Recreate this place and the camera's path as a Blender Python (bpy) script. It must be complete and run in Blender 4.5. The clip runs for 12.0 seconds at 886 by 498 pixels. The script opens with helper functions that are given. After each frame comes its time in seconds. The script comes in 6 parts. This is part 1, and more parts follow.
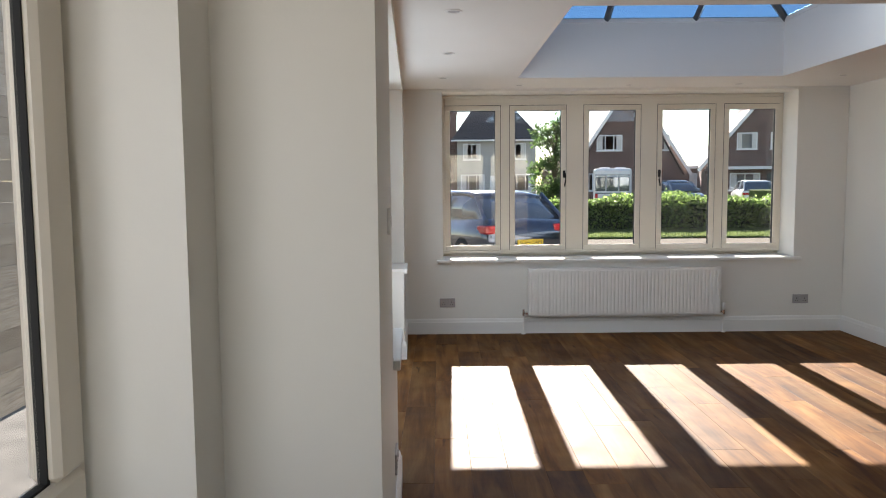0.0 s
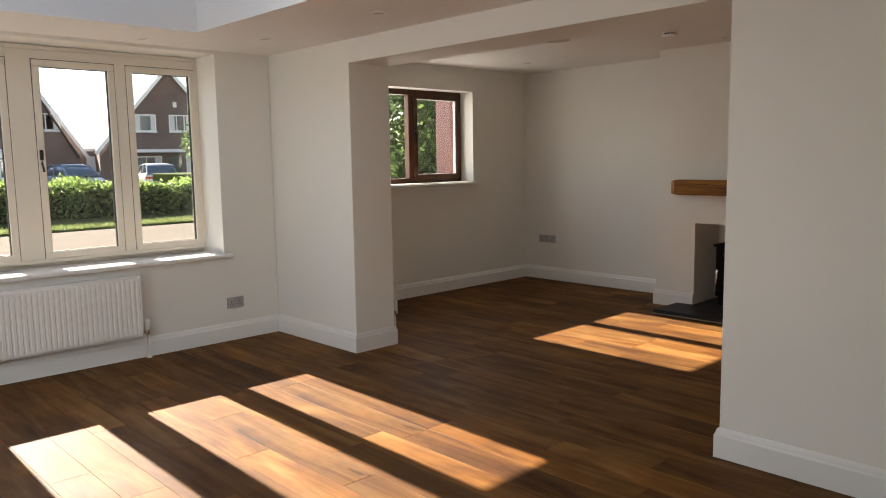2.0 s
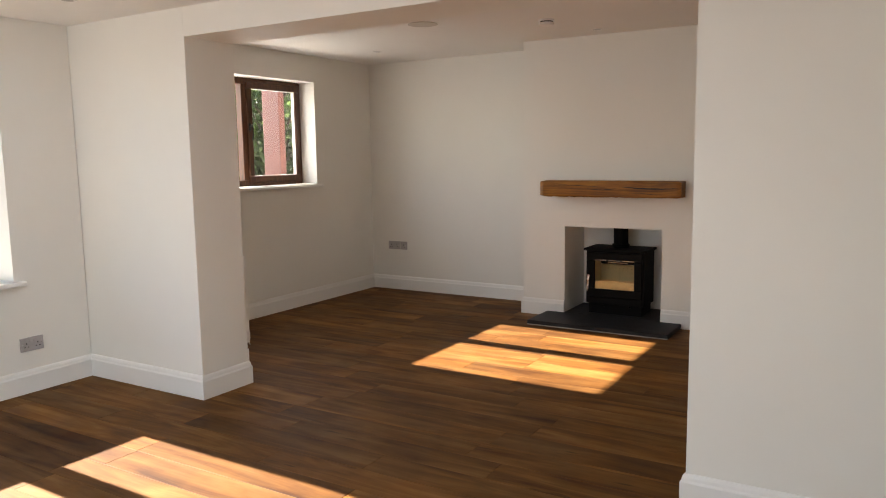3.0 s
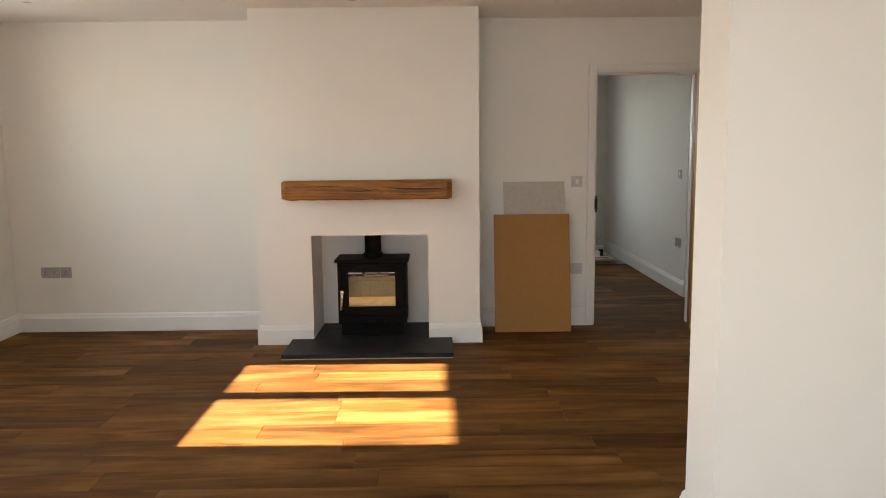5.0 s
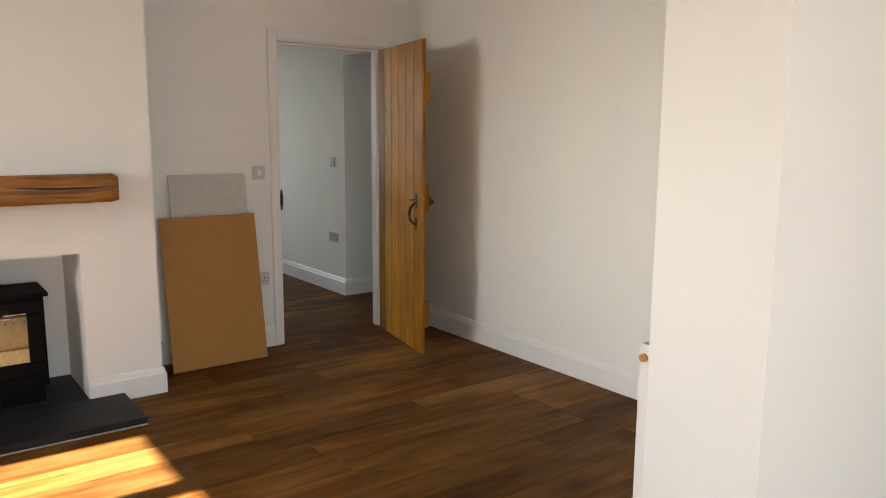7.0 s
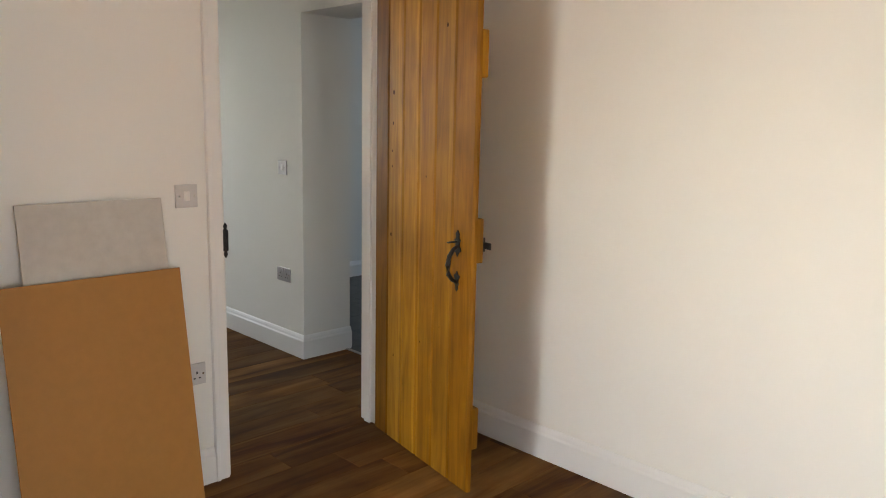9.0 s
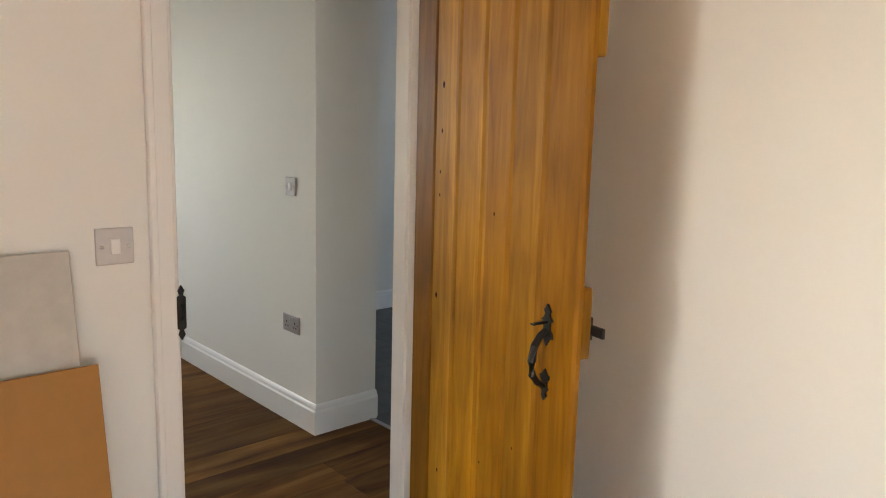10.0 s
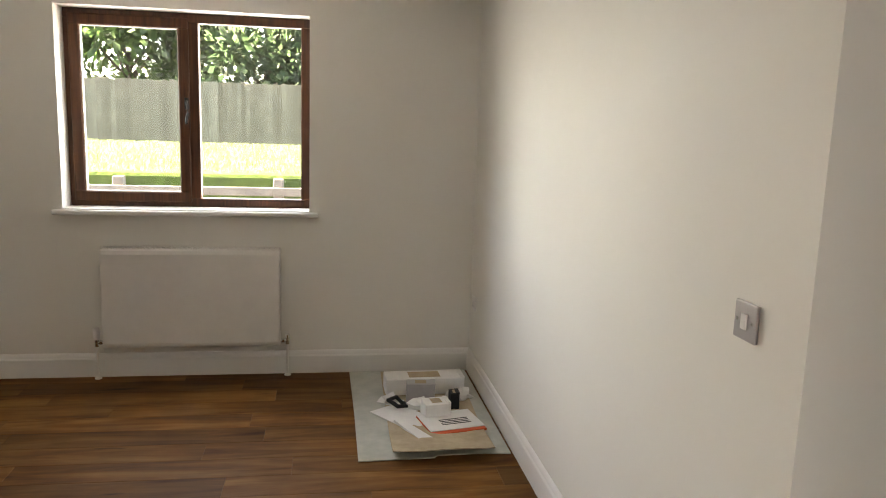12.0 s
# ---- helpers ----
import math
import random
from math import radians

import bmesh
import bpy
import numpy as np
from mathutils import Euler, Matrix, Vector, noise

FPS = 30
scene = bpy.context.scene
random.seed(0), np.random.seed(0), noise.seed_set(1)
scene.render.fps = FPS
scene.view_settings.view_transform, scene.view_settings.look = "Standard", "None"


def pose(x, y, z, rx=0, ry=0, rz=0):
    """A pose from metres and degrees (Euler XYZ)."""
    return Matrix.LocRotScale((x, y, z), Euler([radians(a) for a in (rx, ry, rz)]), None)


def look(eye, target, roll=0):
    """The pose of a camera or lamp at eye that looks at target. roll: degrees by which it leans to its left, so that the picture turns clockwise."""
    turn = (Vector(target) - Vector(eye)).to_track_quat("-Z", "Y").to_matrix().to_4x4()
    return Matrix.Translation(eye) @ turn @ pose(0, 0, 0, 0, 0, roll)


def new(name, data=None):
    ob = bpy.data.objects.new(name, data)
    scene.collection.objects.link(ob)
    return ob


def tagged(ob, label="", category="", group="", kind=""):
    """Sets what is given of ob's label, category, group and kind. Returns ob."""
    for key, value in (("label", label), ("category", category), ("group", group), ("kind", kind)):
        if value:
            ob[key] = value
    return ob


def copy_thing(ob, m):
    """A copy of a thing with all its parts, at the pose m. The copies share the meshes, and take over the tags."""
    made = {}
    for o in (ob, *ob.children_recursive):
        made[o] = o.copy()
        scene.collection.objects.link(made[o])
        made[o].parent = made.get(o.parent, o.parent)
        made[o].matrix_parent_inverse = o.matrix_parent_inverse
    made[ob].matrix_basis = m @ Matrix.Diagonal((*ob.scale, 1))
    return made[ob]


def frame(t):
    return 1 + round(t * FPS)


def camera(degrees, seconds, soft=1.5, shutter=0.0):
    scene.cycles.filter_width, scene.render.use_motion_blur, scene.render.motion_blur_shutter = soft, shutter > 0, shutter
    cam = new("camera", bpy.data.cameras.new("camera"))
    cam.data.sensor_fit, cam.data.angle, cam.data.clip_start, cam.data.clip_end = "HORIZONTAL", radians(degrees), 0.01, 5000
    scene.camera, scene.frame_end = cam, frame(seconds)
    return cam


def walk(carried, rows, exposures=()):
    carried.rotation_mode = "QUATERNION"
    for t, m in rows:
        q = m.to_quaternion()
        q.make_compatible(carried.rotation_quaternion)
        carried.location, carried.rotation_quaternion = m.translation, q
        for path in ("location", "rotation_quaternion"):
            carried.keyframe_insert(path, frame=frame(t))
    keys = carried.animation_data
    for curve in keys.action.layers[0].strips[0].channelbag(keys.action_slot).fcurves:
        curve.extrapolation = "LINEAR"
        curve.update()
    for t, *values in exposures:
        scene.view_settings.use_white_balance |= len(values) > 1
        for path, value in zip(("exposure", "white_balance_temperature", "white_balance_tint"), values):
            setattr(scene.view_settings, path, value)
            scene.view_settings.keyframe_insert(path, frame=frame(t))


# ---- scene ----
cam = camera(61.4, 12.0, 1.0)

PATH = [
    (0, (-0.332, 0.123, 1.427), (-0.323, 2.115, 1.25), -0.5),
    (0.5, (-0.257, 0.402, 1.43), (0.21, 2.336, 1.228), -0.7),
    (1, (-0.148, 0.744, 1.439), (0.682, 2.551, 1.224), -0.8),
    (1.5, (0.0, 1.169, 1.437), (1.131, 2.802, 1.208), -1.0),
    (2, (0.176, 1.63, 1.43), (1.55, 3.064, 1.19), -0.9),
    (2.5, (0.35, 2.096, 1.437), (1.911, 3.322, 1.191), -0.9),
    (4.5, (1.0, 3.715, 1.415), (2.957, 4.037, 1.16), -0.6),
    (5, (1.225, 4.07, 1.414), (3.207, 4.051, 1.15), -0.6),
    (5.5, (1.507, 4.349, 1.425), (3.449, 3.961, 1.142), -0.3),
    (6, (1.834, 4.557, 1.438), (3.672, 3.825, 1.145), -0.0),
    (6.5, (2.165, 4.781, 1.437), (3.873, 3.785, 1.137), 0.1),
    (7, (2.541, 4.884, 1.421), (4.123, 3.7, 1.112), 0.4),
    (9, (4.46, 4.206, 1.44), (5.867, 2.824, 1.109), 1.2),
    (9.5, (4.898, 3.883, 1.436), (6.315, 2.51, 1.108), 1.2),
    (10, (5.326, 3.54, 1.445), (6.786, 2.211, 1.126), 1.5),
    (10.5, (5.758, 3.268, 1.433), (7.306, 2.044, 1.109), 1.4),
    (11, (6.144, 2.981, 1.413), (7.816, 1.935, 1.081), 1.8),
    (11.5, (6.534, 2.756, 1.473), (8.352, 1.991, 1.141), 1.7),
    (12, (6.927, 2.631, 1.561), (8.876, 2.323, 1.236), 1.8),
]
EXPOSURES = [(0, 2.45, 6850, 12), (0.5, 2.3, 7200, 13), (1.0, 2.25, 7500, 14), (1.75, 2.55, 7600, 14), (2.5, 3.1, 7500, 15), (4.5, 3.85, 7600, 13), (6.0, 3.92, 7300, 12), (7.0, 4.07, 7200, 13),
             (9.0, 4.5, 7300, 13), (10.0, 4.7, 7600, 14), (10.5, 4.85, 8100, 16), (11.0, 4.95, 8500, 18), (11.5, 5.25, 7900, 17), (12.0, 5.05, 8200, 18)]
walk(cam, [(t, look(eye, target, roll)) for t, eye, target, roll in PATH], EXPOSURES)

# ---------------------------------------------------------------- world, sun, exposure
SUN_DIR = Vector((-0.015, -1.0, -0.572)).normalized()


def build_world():
    w = bpy.data.worlds.new("sky")
    scene.world = w
    w.use_nodes = True
    nt = w.node_tree
    nt.nodes.clear()
    sky = nt.nodes.new("ShaderNodeTexSky")
    sky.sky_type = "NISHITA"
    sky.sun_disc = False
    sky.sun_elevation = radians(30)
    sky.sun_rotation = radians(2)
    sky.dust_density = 0.0
    bg = nt.nodes.new("ShaderNodeBackground")
    bg.inputs["Strength"].default_value = SKY
    out = nt.nodes.new("ShaderNodeOutputWorld")
    nt.links.new(sky.outputs[0], bg.inputs[0])
    nt.links.new(bg.outputs[0], out.inputs[0])


def build_sun():
    ld = bpy.data.lights.new("sun", "SUN")
    ld.energy = SUN
    ld.angle = radians(0.55)
    ld.color = (1.0, 0.955, 0.89)
    ob = new("sun", ld)
    ob.matrix_world = Matrix.Translation((0, 20, 15)) @ SUN_DIR.to_track_quat("-Z", "Y").to_matrix().to_4x4()


SKY, SUN = 0.05, 4.5
build_world()
build_sun()


def sky_lamp(name, eye, target, sx, sy, watts, colour=(0.97, 0.98, 1.0)):
    """Stands in for the sky's light at an opening, or as an added lamp beyond it."""
    ld = bpy.data.lights.new(name, "AREA")
    ld.shape, ld.size, ld.size_y, ld.energy, ld.color = "RECTANGLE", sx, sy, watts, colour
    new(name, ld).matrix_world = look(eye, target)


sky_lamp("sky_near_window", (-1.40, 0.15, 1.5), (-0.95, 1.8, 1.45), 1.3, 1.2, 2.8)
sky_lamp("sky_side_doors", (-0.93, 4.9, 1.2), (0.5, 4.9, 1.0), 2.4, 1.8, 7.2, (0.70, 0.85, 1.0))
sky_lamp("sky_lantern", (1.43, 4.55, 2.75), (1.43, 4.75, 0.0), 2.0, 1.2, 1.9, (0.78, 0.9, 1.0))
sky_lamp("sky_living_window", (5.44, 7.72, 1.66), (5.44, 6.0, 1.5), 1.42, 0.88, 1.8, (0.92, 0.97, 1.0))
# added lamp hung out in the garden, brightens the living room's south wall
sky_lamp("sky_over_shrubs", (5.9, 11.4, 2.3), (5.6, 4.0, 1.2), 2.0, 2.2, 42, (0.92, 0.97, 1.0))
sky_lamp("sky_far_window", (11.85, 3.44, 1.6), (10.0, 3.3, 1.5), 1.32, 1.05, 1.35, (0.84, 0.94, 1.0))
# added lamp hung over the lawn, evens the light on the far room's wall
sky_lamp("sky_over_lawn", (16.4, 5.7, 2.9), (9.6, 2.6, 1.1), 4.4, 3.0, 25, (0.84, 0.94, 1.0))
# added bluish fill for the kitchen, set at an opening never in view
sky_lamp("unseen_kitchen_fill", (7.4, -3.25, 1.65), (7.4, 0.0, 1.2), 0.8, 0.9, 1.3, (0.52, 0.71, 1.0))


# ---------------------------------------------------------------- materials
def nodes_of(name):
    m = bpy.data.materials.new(name)
    m.use_nodes = True
    nt = m.node_tree
    bsdf = nt.nodes["Principled BSDF"]
    return m, nt, bsdf


def ramp(nt, fac, stops):
    r = nt.nodes.new("ShaderNodeValToRGB")
    while len(r.color_ramp.elements) < len(stops):
        r.color_ramp.elements.new(0.5)
    for e, (p, c) in zip(r.color_ramp.elements, stops):
        e.position = p
        e.color = (*c, 1)
    nt.links.new(fac, r.inputs[0])
    return r.outputs[0]


def coords(nt, scale=(1, 1, 1), kind="Object", shift=False):
    tc = nt.nodes.new("ShaderNodeTexCoord")
    mp = nt.nodes.new("ShaderNodeMapping")
    mp.inputs["Scale"].default_value = scale
    nt.links.new(tc.outputs[kind], mp.inputs["Vector"])
    if shift:
        oi = nt.nodes.new("ShaderNodeObjectInfo")
        mul = nt.nodes.new("ShaderNodeMath")
        mul.operation = "MULTIPLY"
        mul.inputs[1].default_value = 57.0
        nt.links.new(oi.outputs["Random"], mul.inputs[0])
        nt.links.new(mul.outputs[0], mp.inputs["Location"])
    return mp.outputs[0]


def noise_tex(nt, vec, scale, detail=4.0, rough=0.55, dist=0.0):
    n = nt.nodes.new("ShaderNodeTexNoise")
    n.inputs["Scale"].default_value = scale
    n.inputs["Detail"].default_value = detail
    n.inputs["Roughness"].default_value = rough
    n.inputs["Distortion"].default_value = dist
    nt.links.new(vec, n.inputs["Vector"])
    return n.outputs["Fac"]


def mixc(nt, fac, a, b, mode="MIX"):
    m = nt.nodes.new("ShaderNodeMix")
    m.data_type = "RGBA"
    m.blend_type = mode
    for sock, v in ((m.inputs[0], fac), (m.inputs[6], a), (m.inputs[7], b)):
        if isinstance(v, (int, float)):
            sock.default_value = v
        elif isinstance(v, tuple):
            sock.default_value = (*v, 1)
        else:
            nt.links.new(v, sock)
    return m.outputs[2]


def bump(nt, bsdf, height, strength, dist=0.002):
    b = nt.nodes.new("ShaderNodeBump")
    b.inputs["Strength"].default_value = strength
    b.inputs["Distance"].default_value = dist
    nt.links.new(height, b.inputs["Height"])
    nt.links.new(b.outputs[0], bsdf.inputs["Normal"])


def paint(name, colour, rough=0.6, vary=0.04, fine=90.0, strength=0.12):
    """Painted plaster or wood: faint cloudiness, roller stipple."""
    m, nt, bsdf = nodes_of(name)
    v = coords(nt)
    dark = tuple(c * (1 - vary) for c in colour)
    big = noise_tex(nt, v, 1.3, 3)
    c = ramp(nt, big, [(0.3, dark), (0.7, colour)])
    nt.links.new(c, bsdf.inputs["Base Color"])
    r = ramp(nt, noise_tex(nt, v, 5.0, 4), [(0.3, (rough - 0.06,) * 3), (0.7, (rough + 0.06,) * 3)])
    nt.links.new(r, bsdf.inputs["Roughness"])
    bump(nt, bsdf, noise_tex(nt, v, fine, 4, 0.6), strength)
    return m


def plain(name, colour, rough=0.5, metal=0.0, vary=0.08, scale=30.0, strength=0.05, spec=0.5, coat=0.0):
    m, nt, bsdf = nodes_of(name)
    v = coords(nt)
    n = noise_tex(nt, v, scale, 4)
    c = ramp(nt, n, [(0.3, tuple(x * (1 - vary) for x in colour)), (0.7, tuple(min(1, x * (1 + vary)) for x in colour))])
    nt.links.new(c, bsdf.inputs["Base Color"])
    bsdf.inputs["Roughness"].default_value = rough
    bsdf.inputs["Metallic"].default_value = metal
    bsdf.inputs["Specular IOR Level"].default_value = spec
    bsdf.inputs["Coat Weight"].default_value = coat
    bump(nt, bsdf, n, strength)
    return m


def floor_wood(name):
    """Vinyl oak planks, grain along local y, each one a little different."""
    m, nt, bsdf = nodes_of(name)
    v = coords(nt, (1, 1, 1), shift=True)
    vg = coords(nt, (6, 0.75, 6), shift=True)
    oi = nt.nodes.new("ShaderNodeObjectInfo")
    grain = noise_tex(nt, vg, 1.6, 5, 0.55, 0.7)
    c1 = ramp(nt, grain, [(0.28, (0.054, 0.0160, 0.0024)), (0.50, (0.144, 0.0600, 0.0125)), (0.74, (0.222, 0.119, 0.040))])
    tone = ramp(nt, oi.outputs["Random"], [(0.0, (0.70, 0.68, 0.67)), (0.5, (0.97, 0.97, 0.97)), (1.0, (1.32, 1.30, 1.26))])
    c2 = mixc(nt, 1.0, c1, tone, "MULTIPLY")
    patch = ramp(nt, noise_tex(nt, v, 3.2, 3), [(0.35, (0.78, 0.77, 0.78)), (0.65, (1.1, 1.08, 1.05))])
    c3 = mixc(nt, 1.0, c2, patch, "MULTIPLY")
    knots = noise_tex(nt, coords(nt, (13, 2.0, 13), shift=True), 1.1, 3, 0.6)
    kn = ramp(nt, knots, [(0.67, (1, 1, 1)), (0.74, (0.40, 0.34, 0.30))])
    c4 = mixc(nt, 1.0, c3, kn, "MULTIPLY")
    fine = noise_tex(nt, coords(nt, (70, 3.5, 70), shift=True), 1.0, 5, 0.65)
    c4 = mixc(nt, 1.0, c4, ramp(nt, fine, [(0.34, (0.90, 0.89, 0.88)), (0.62, (1.04, 1.04, 1.03))]), "MULTIPLY")
    nt.links.new(c4, bsdf.inputs["Base Color"])
    r = ramp(nt, noise_tex(nt, v, 4.0, 5, 0.6), [(0.3, (0.55,) * 3), (0.7, (0.66,) * 3)])
    nt.links.new(r, bsdf.inputs["Roughness"])
    bsdf.inputs["Specular IOR Level"].default_value = 0.15
    bump(nt, bsdf, grain, 0.12, 0.0015)
    return m


def oak(name, dark, mid, light, along=2, rough=0.5, knots_on=True, shift=True, wide=False, sap=None):
    """Solid wood with the grain along one local axis; wide gives broad, wavering figure, sap a pale
    sapwood streak between two shares of a board 0.13 m wide."""
    m, nt, bsdf = nodes_of(name)
    s = [11, 11, 11] if wide else [26, 26, 26]
    s[along] = 1.1
    k = [9, 9, 9]
    k[along] = 3.0
    v = coords(nt, tuple(s), shift=shift)
    grain = noise_tex(nt, v, 1.3, 6, 0.6, 1.8 if wide else 1.2)
    c = ramp(nt, grain, [(0.28, dark), (0.5, mid), (0.74, light)])
    cloud = ramp(nt, noise_tex(nt, coords(nt, (4, 4, 4), shift=shift), 1.0, 2), [(0.3, (0.8, 0.78, 0.75)), (0.7, (1.12, 1.1, 1.08))])
    c = mixc(nt, 1.0, c, cloud, "MULTIPLY")
    if shift:
        oi = nt.nodes.new("ShaderNodeObjectInfo")
        tone = ramp(nt, oi.outputs["Random"], [(0.0, (0.78, 0.74, 0.70)), (1.0, (1.15, 1.15, 1.15))])
        c = mixc(nt, 1.0, c, tone, "MULTIPLY")
    if sap:
        at = nt.nodes.new("ShaderNodeUVMap")
        sep = nt.nodes.new("ShaderNodeSeparateXYZ")
        nt.links.new(at.outputs[0], sep.inputs[0])
        wob = nt.nodes.new("ShaderNodeMath")
        wob.operation = "MULTIPLY_ADD"
        wob.inputs[1].default_value = 0.16
        nt.links.new(noise_tex(nt, coords(nt, (1, 1, 5.5)), 1.0, 5, 0.62), wob.inputs[0])
        nt.links.new(sep.outputs["X"], wob.inputs[2])
        a, b = sap[0] + 0.08, sap[1] + 0.08
        c = mixc(nt, 1.0, c, ramp(nt, wob.outputs[0], [(a - 0.05, (1, 1, 1)), (a, (1.22, 1.25, 1.5)), (b, (1.25, 1.28, 1.55)), (b + 0.012, (0.94, 0.92, 0.88))]), "MULTIPLY")
    if knots_on:
        kn = ramp(nt, noise_tex(nt, coords(nt, tuple(k), shift=shift), 1.2, 1.5), [(0.745, (1, 1, 1)), (0.80, (0.28, 0.2, 0.15))])
        c = mixc(nt, 1.0, c, kn, "MULTIPLY")
    nt.links.new(c, bsdf.inputs["Base Color"])
    f = [60, 60, 60]
    f[along] = 4.0
    fine = noise_tex(nt, coords(nt, tuple(f), shift=shift), 1.0, 4, 0.6, 0.5)
    c = mixc(nt, 1.0, c, ramp(nt, fine, [(0.36, (0.90, 0.88, 0.86) if wide else (0.78, 0.74, 0.70)), (0.60, (1.05, 1.05, 1.04))]), "MULTIPLY")
    nt.links.new(c, bsdf.inputs["Base Color"])
    bsdf.inputs["Roughness"].default_value = rough
    bsdf.inputs["Specular IOR Level"].default_value = 0.2 if wide else 0.4
    bump(nt, bsdf, grain, 0.2, 0.002)
    return m


def glass_mat(name, tint=(1, 1, 1)):
    m = bpy.data.materials.new(name)
    m.use_nodes = True
    nt = m.node_tree
    nt.nodes.clear()
    out = nt.nodes.new("ShaderNodeOutputMaterial")
    tr = nt.nodes.new("ShaderNodeBsdfTransparent")
    tr.inputs[0].default_value = (*tint, 1)
    gl = nt.nodes.new("ShaderNodeBsdfGlossy")
    gl.inputs["Roughness"].default_value = 0.01
    lw = nt.nodes.new("ShaderNodeLayerWeight")
    lw.inputs[0].default_value = 0.5
    pw = nt.nodes.new("ShaderNodeMath")
    pw.operation = "POWER"
    pw.inputs[1].default_value = 5.0
    nt.links.new(lw.outputs["Facing"], pw.inputs[0])
    fr = nt.nodes.new("ShaderNodeMath")
    fr.operation = "MULTIPLY_ADD"
    fr.inputs[1].default_value = 0.6
    fr.inputs[2].default_value = 0.06
    nt.links.new(pw.outputs[0], fr.inputs[0])
    mx = nt.nodes.new("ShaderNodeMixShader")
    nt.links.new(fr.outputs[0], mx.inputs[0])
    nt.links.new(tr.outputs[0], mx.inputs[1])
    nt.links.new(gl.outputs[0], mx.inputs[2])
    nt.links.new(mx.outputs[0], out.inputs[0])
    return m


def two_tone(name, a, b, scale, rough=0.9, strength=0.6, dist=0.02, lo=0.35, hi=0.65, detail=6, spec=0.5):
    m, nt, bsdf = nodes_of(name)
    v = coords(nt)
    n = noise_tex(nt, v, scale, detail, 0.65)
    nt.links.new(ramp(nt, n, [(lo, a), (hi, b)]), bsdf.inputs["Base Color"])
    bsdf.inputs["Roughness"].default_value = rough
    bsdf.inputs["Specular IOR Level"].default_value = spec
    bump(nt, bsdf, n, strength, dist)
    return m


def island_leaf(name, a, b):
    m, nt, bsdf = nodes_of(name)
    g = nt.nodes.new("ShaderNodeNewGeometry")
    nt.links.new(ramp(nt, g.outputs["Random Per Island"], [(0.0, a), (1.0, b)]), bsdf.inputs["Base Color"])
    bsdf.inputs["Roughness"].default_value = 0.55
    tl = nt.nodes.new("ShaderNodeBsdfTranslucent")
    nt.links.new(ramp(nt, g.outputs["Random Per Island"], [(0.0, tuple(min(1, 1.9 * c) for c in a)), (1.0, tuple(min(1, 1.9 * c) for c in b))]), tl.inputs["Color"])
    mx = nt.nodes.new("ShaderNodeMixShader")
    mx.inputs[0].default_value = 0.5
    nt.links.new(bsdf.outputs[0], mx.inputs[1])
    nt.links.new(tl.outputs[0], mx.inputs[2])
    nt.links.new(mx.outputs[0], nt.nodes["Material Output"].inputs[0])
    return m


WALL = paint("wall_paint", (0.80, 0.782, 0.730), 0.62, 0.03)
CEIL = paint("ceiling_paint", (0.80, 0.78, 0.75), 0.7, 0.03)
TRIM = paint("satin_trim_paint", (0.80, 0.79, 0.765), 0.35, 0.02, 40.0, 0.04)
CREAM = paint("cream_foil_frame", (0.74, 0.68, 0.58), 0.38, 0.03, 60.0, 0.04)
FLOOR = floor_wood("vinyl_oak_plank")
SUBFLOOR = plain("dark_underlay", (0.03, 0.018, 0.012), 0.9)
TILE = two_tone("slate_grey_vinyl_tile", (0.045, 0.045, 0.047), (0.09, 0.088, 0.085), 6.0, 0.45, 0.15, 0.003)
OAK = oak("oiled_oak_board", (0.24, 0.100, 0.006), (0.33, 0.150, 0.009), (0.40, 0.197, 0.016), knots_on=False, wide=True)
# boards differ in tone; the hinge-side one is darkened for the shade there
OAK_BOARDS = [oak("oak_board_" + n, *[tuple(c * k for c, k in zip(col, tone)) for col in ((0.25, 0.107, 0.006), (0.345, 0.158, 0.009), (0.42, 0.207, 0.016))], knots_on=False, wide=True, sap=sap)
              for n, tone, sap in (("hinge_shade", (0.62, 0.55, 0.45), None), ("pale", (1.10, 1.14, 1.5), (0.66, 0.86)), ("mid", (0.98, 0.97, 0.9), (0.80, 0.97)), ("amber", (0.90, 0.86, 0.7), (0.03, 0.14)), ("straw", (1.03, 1.04, 1.1), (0.74, 0.90)), ("brown", (0.86, 0.80, 0.65), None))]
BEAM = oak("oak_beam", (0.11, 0.036, 0.003), (0.26, 0.098, 0.008), (0.43, 0.19, 0.02), along=1, shift=False)
ROSE = oak("rosewood_foil", (0.055, 0.020, 0.009), (0.10, 0.037, 0.016), (0.15, 0.06, 0.027), along=2, rough=0.4, knots_on=False)
GLASS = glass_mat("window_glass")
# blue tint puts the colour of the sky into the lantern glass
ROOF_GLASS = glass_mat("sky_blue_roof_glass", (0.34, 0.46, 0.58))
STOVE_IRON = plain("matt_black_stove_paint", (0.004, 0.0036, 0.0035), 0.6, 0.0, 0.2, 120.0, 0.05, 0.1)
BLACK_IRON = plain("black_wrought_iron", (0.014, 0.013, 0.013), 0.45, 0.3, 0.3, 80.0, 0.3)
SLATE = two_tone("honed_slate", (0.009, 0.0095, 0.011), (0.022, 0.023, 0.026), 7.0, 0.55, 0.25, 0.004, spec=0.22)
VERMIC = plain("vermiculite_fire_board", (0.70, 0.53, 0.25), 0.95, 0, 0.15, 40.0, 0.4)
CHROME = plain("chrome", (0.75, 0.75, 0.76), 0.15, 1.0, 0.03)
WHITE_PLASTIC = plain("white_moulded_plastic", (0.78, 0.76, 0.74), 0.35, 0, 0.02)
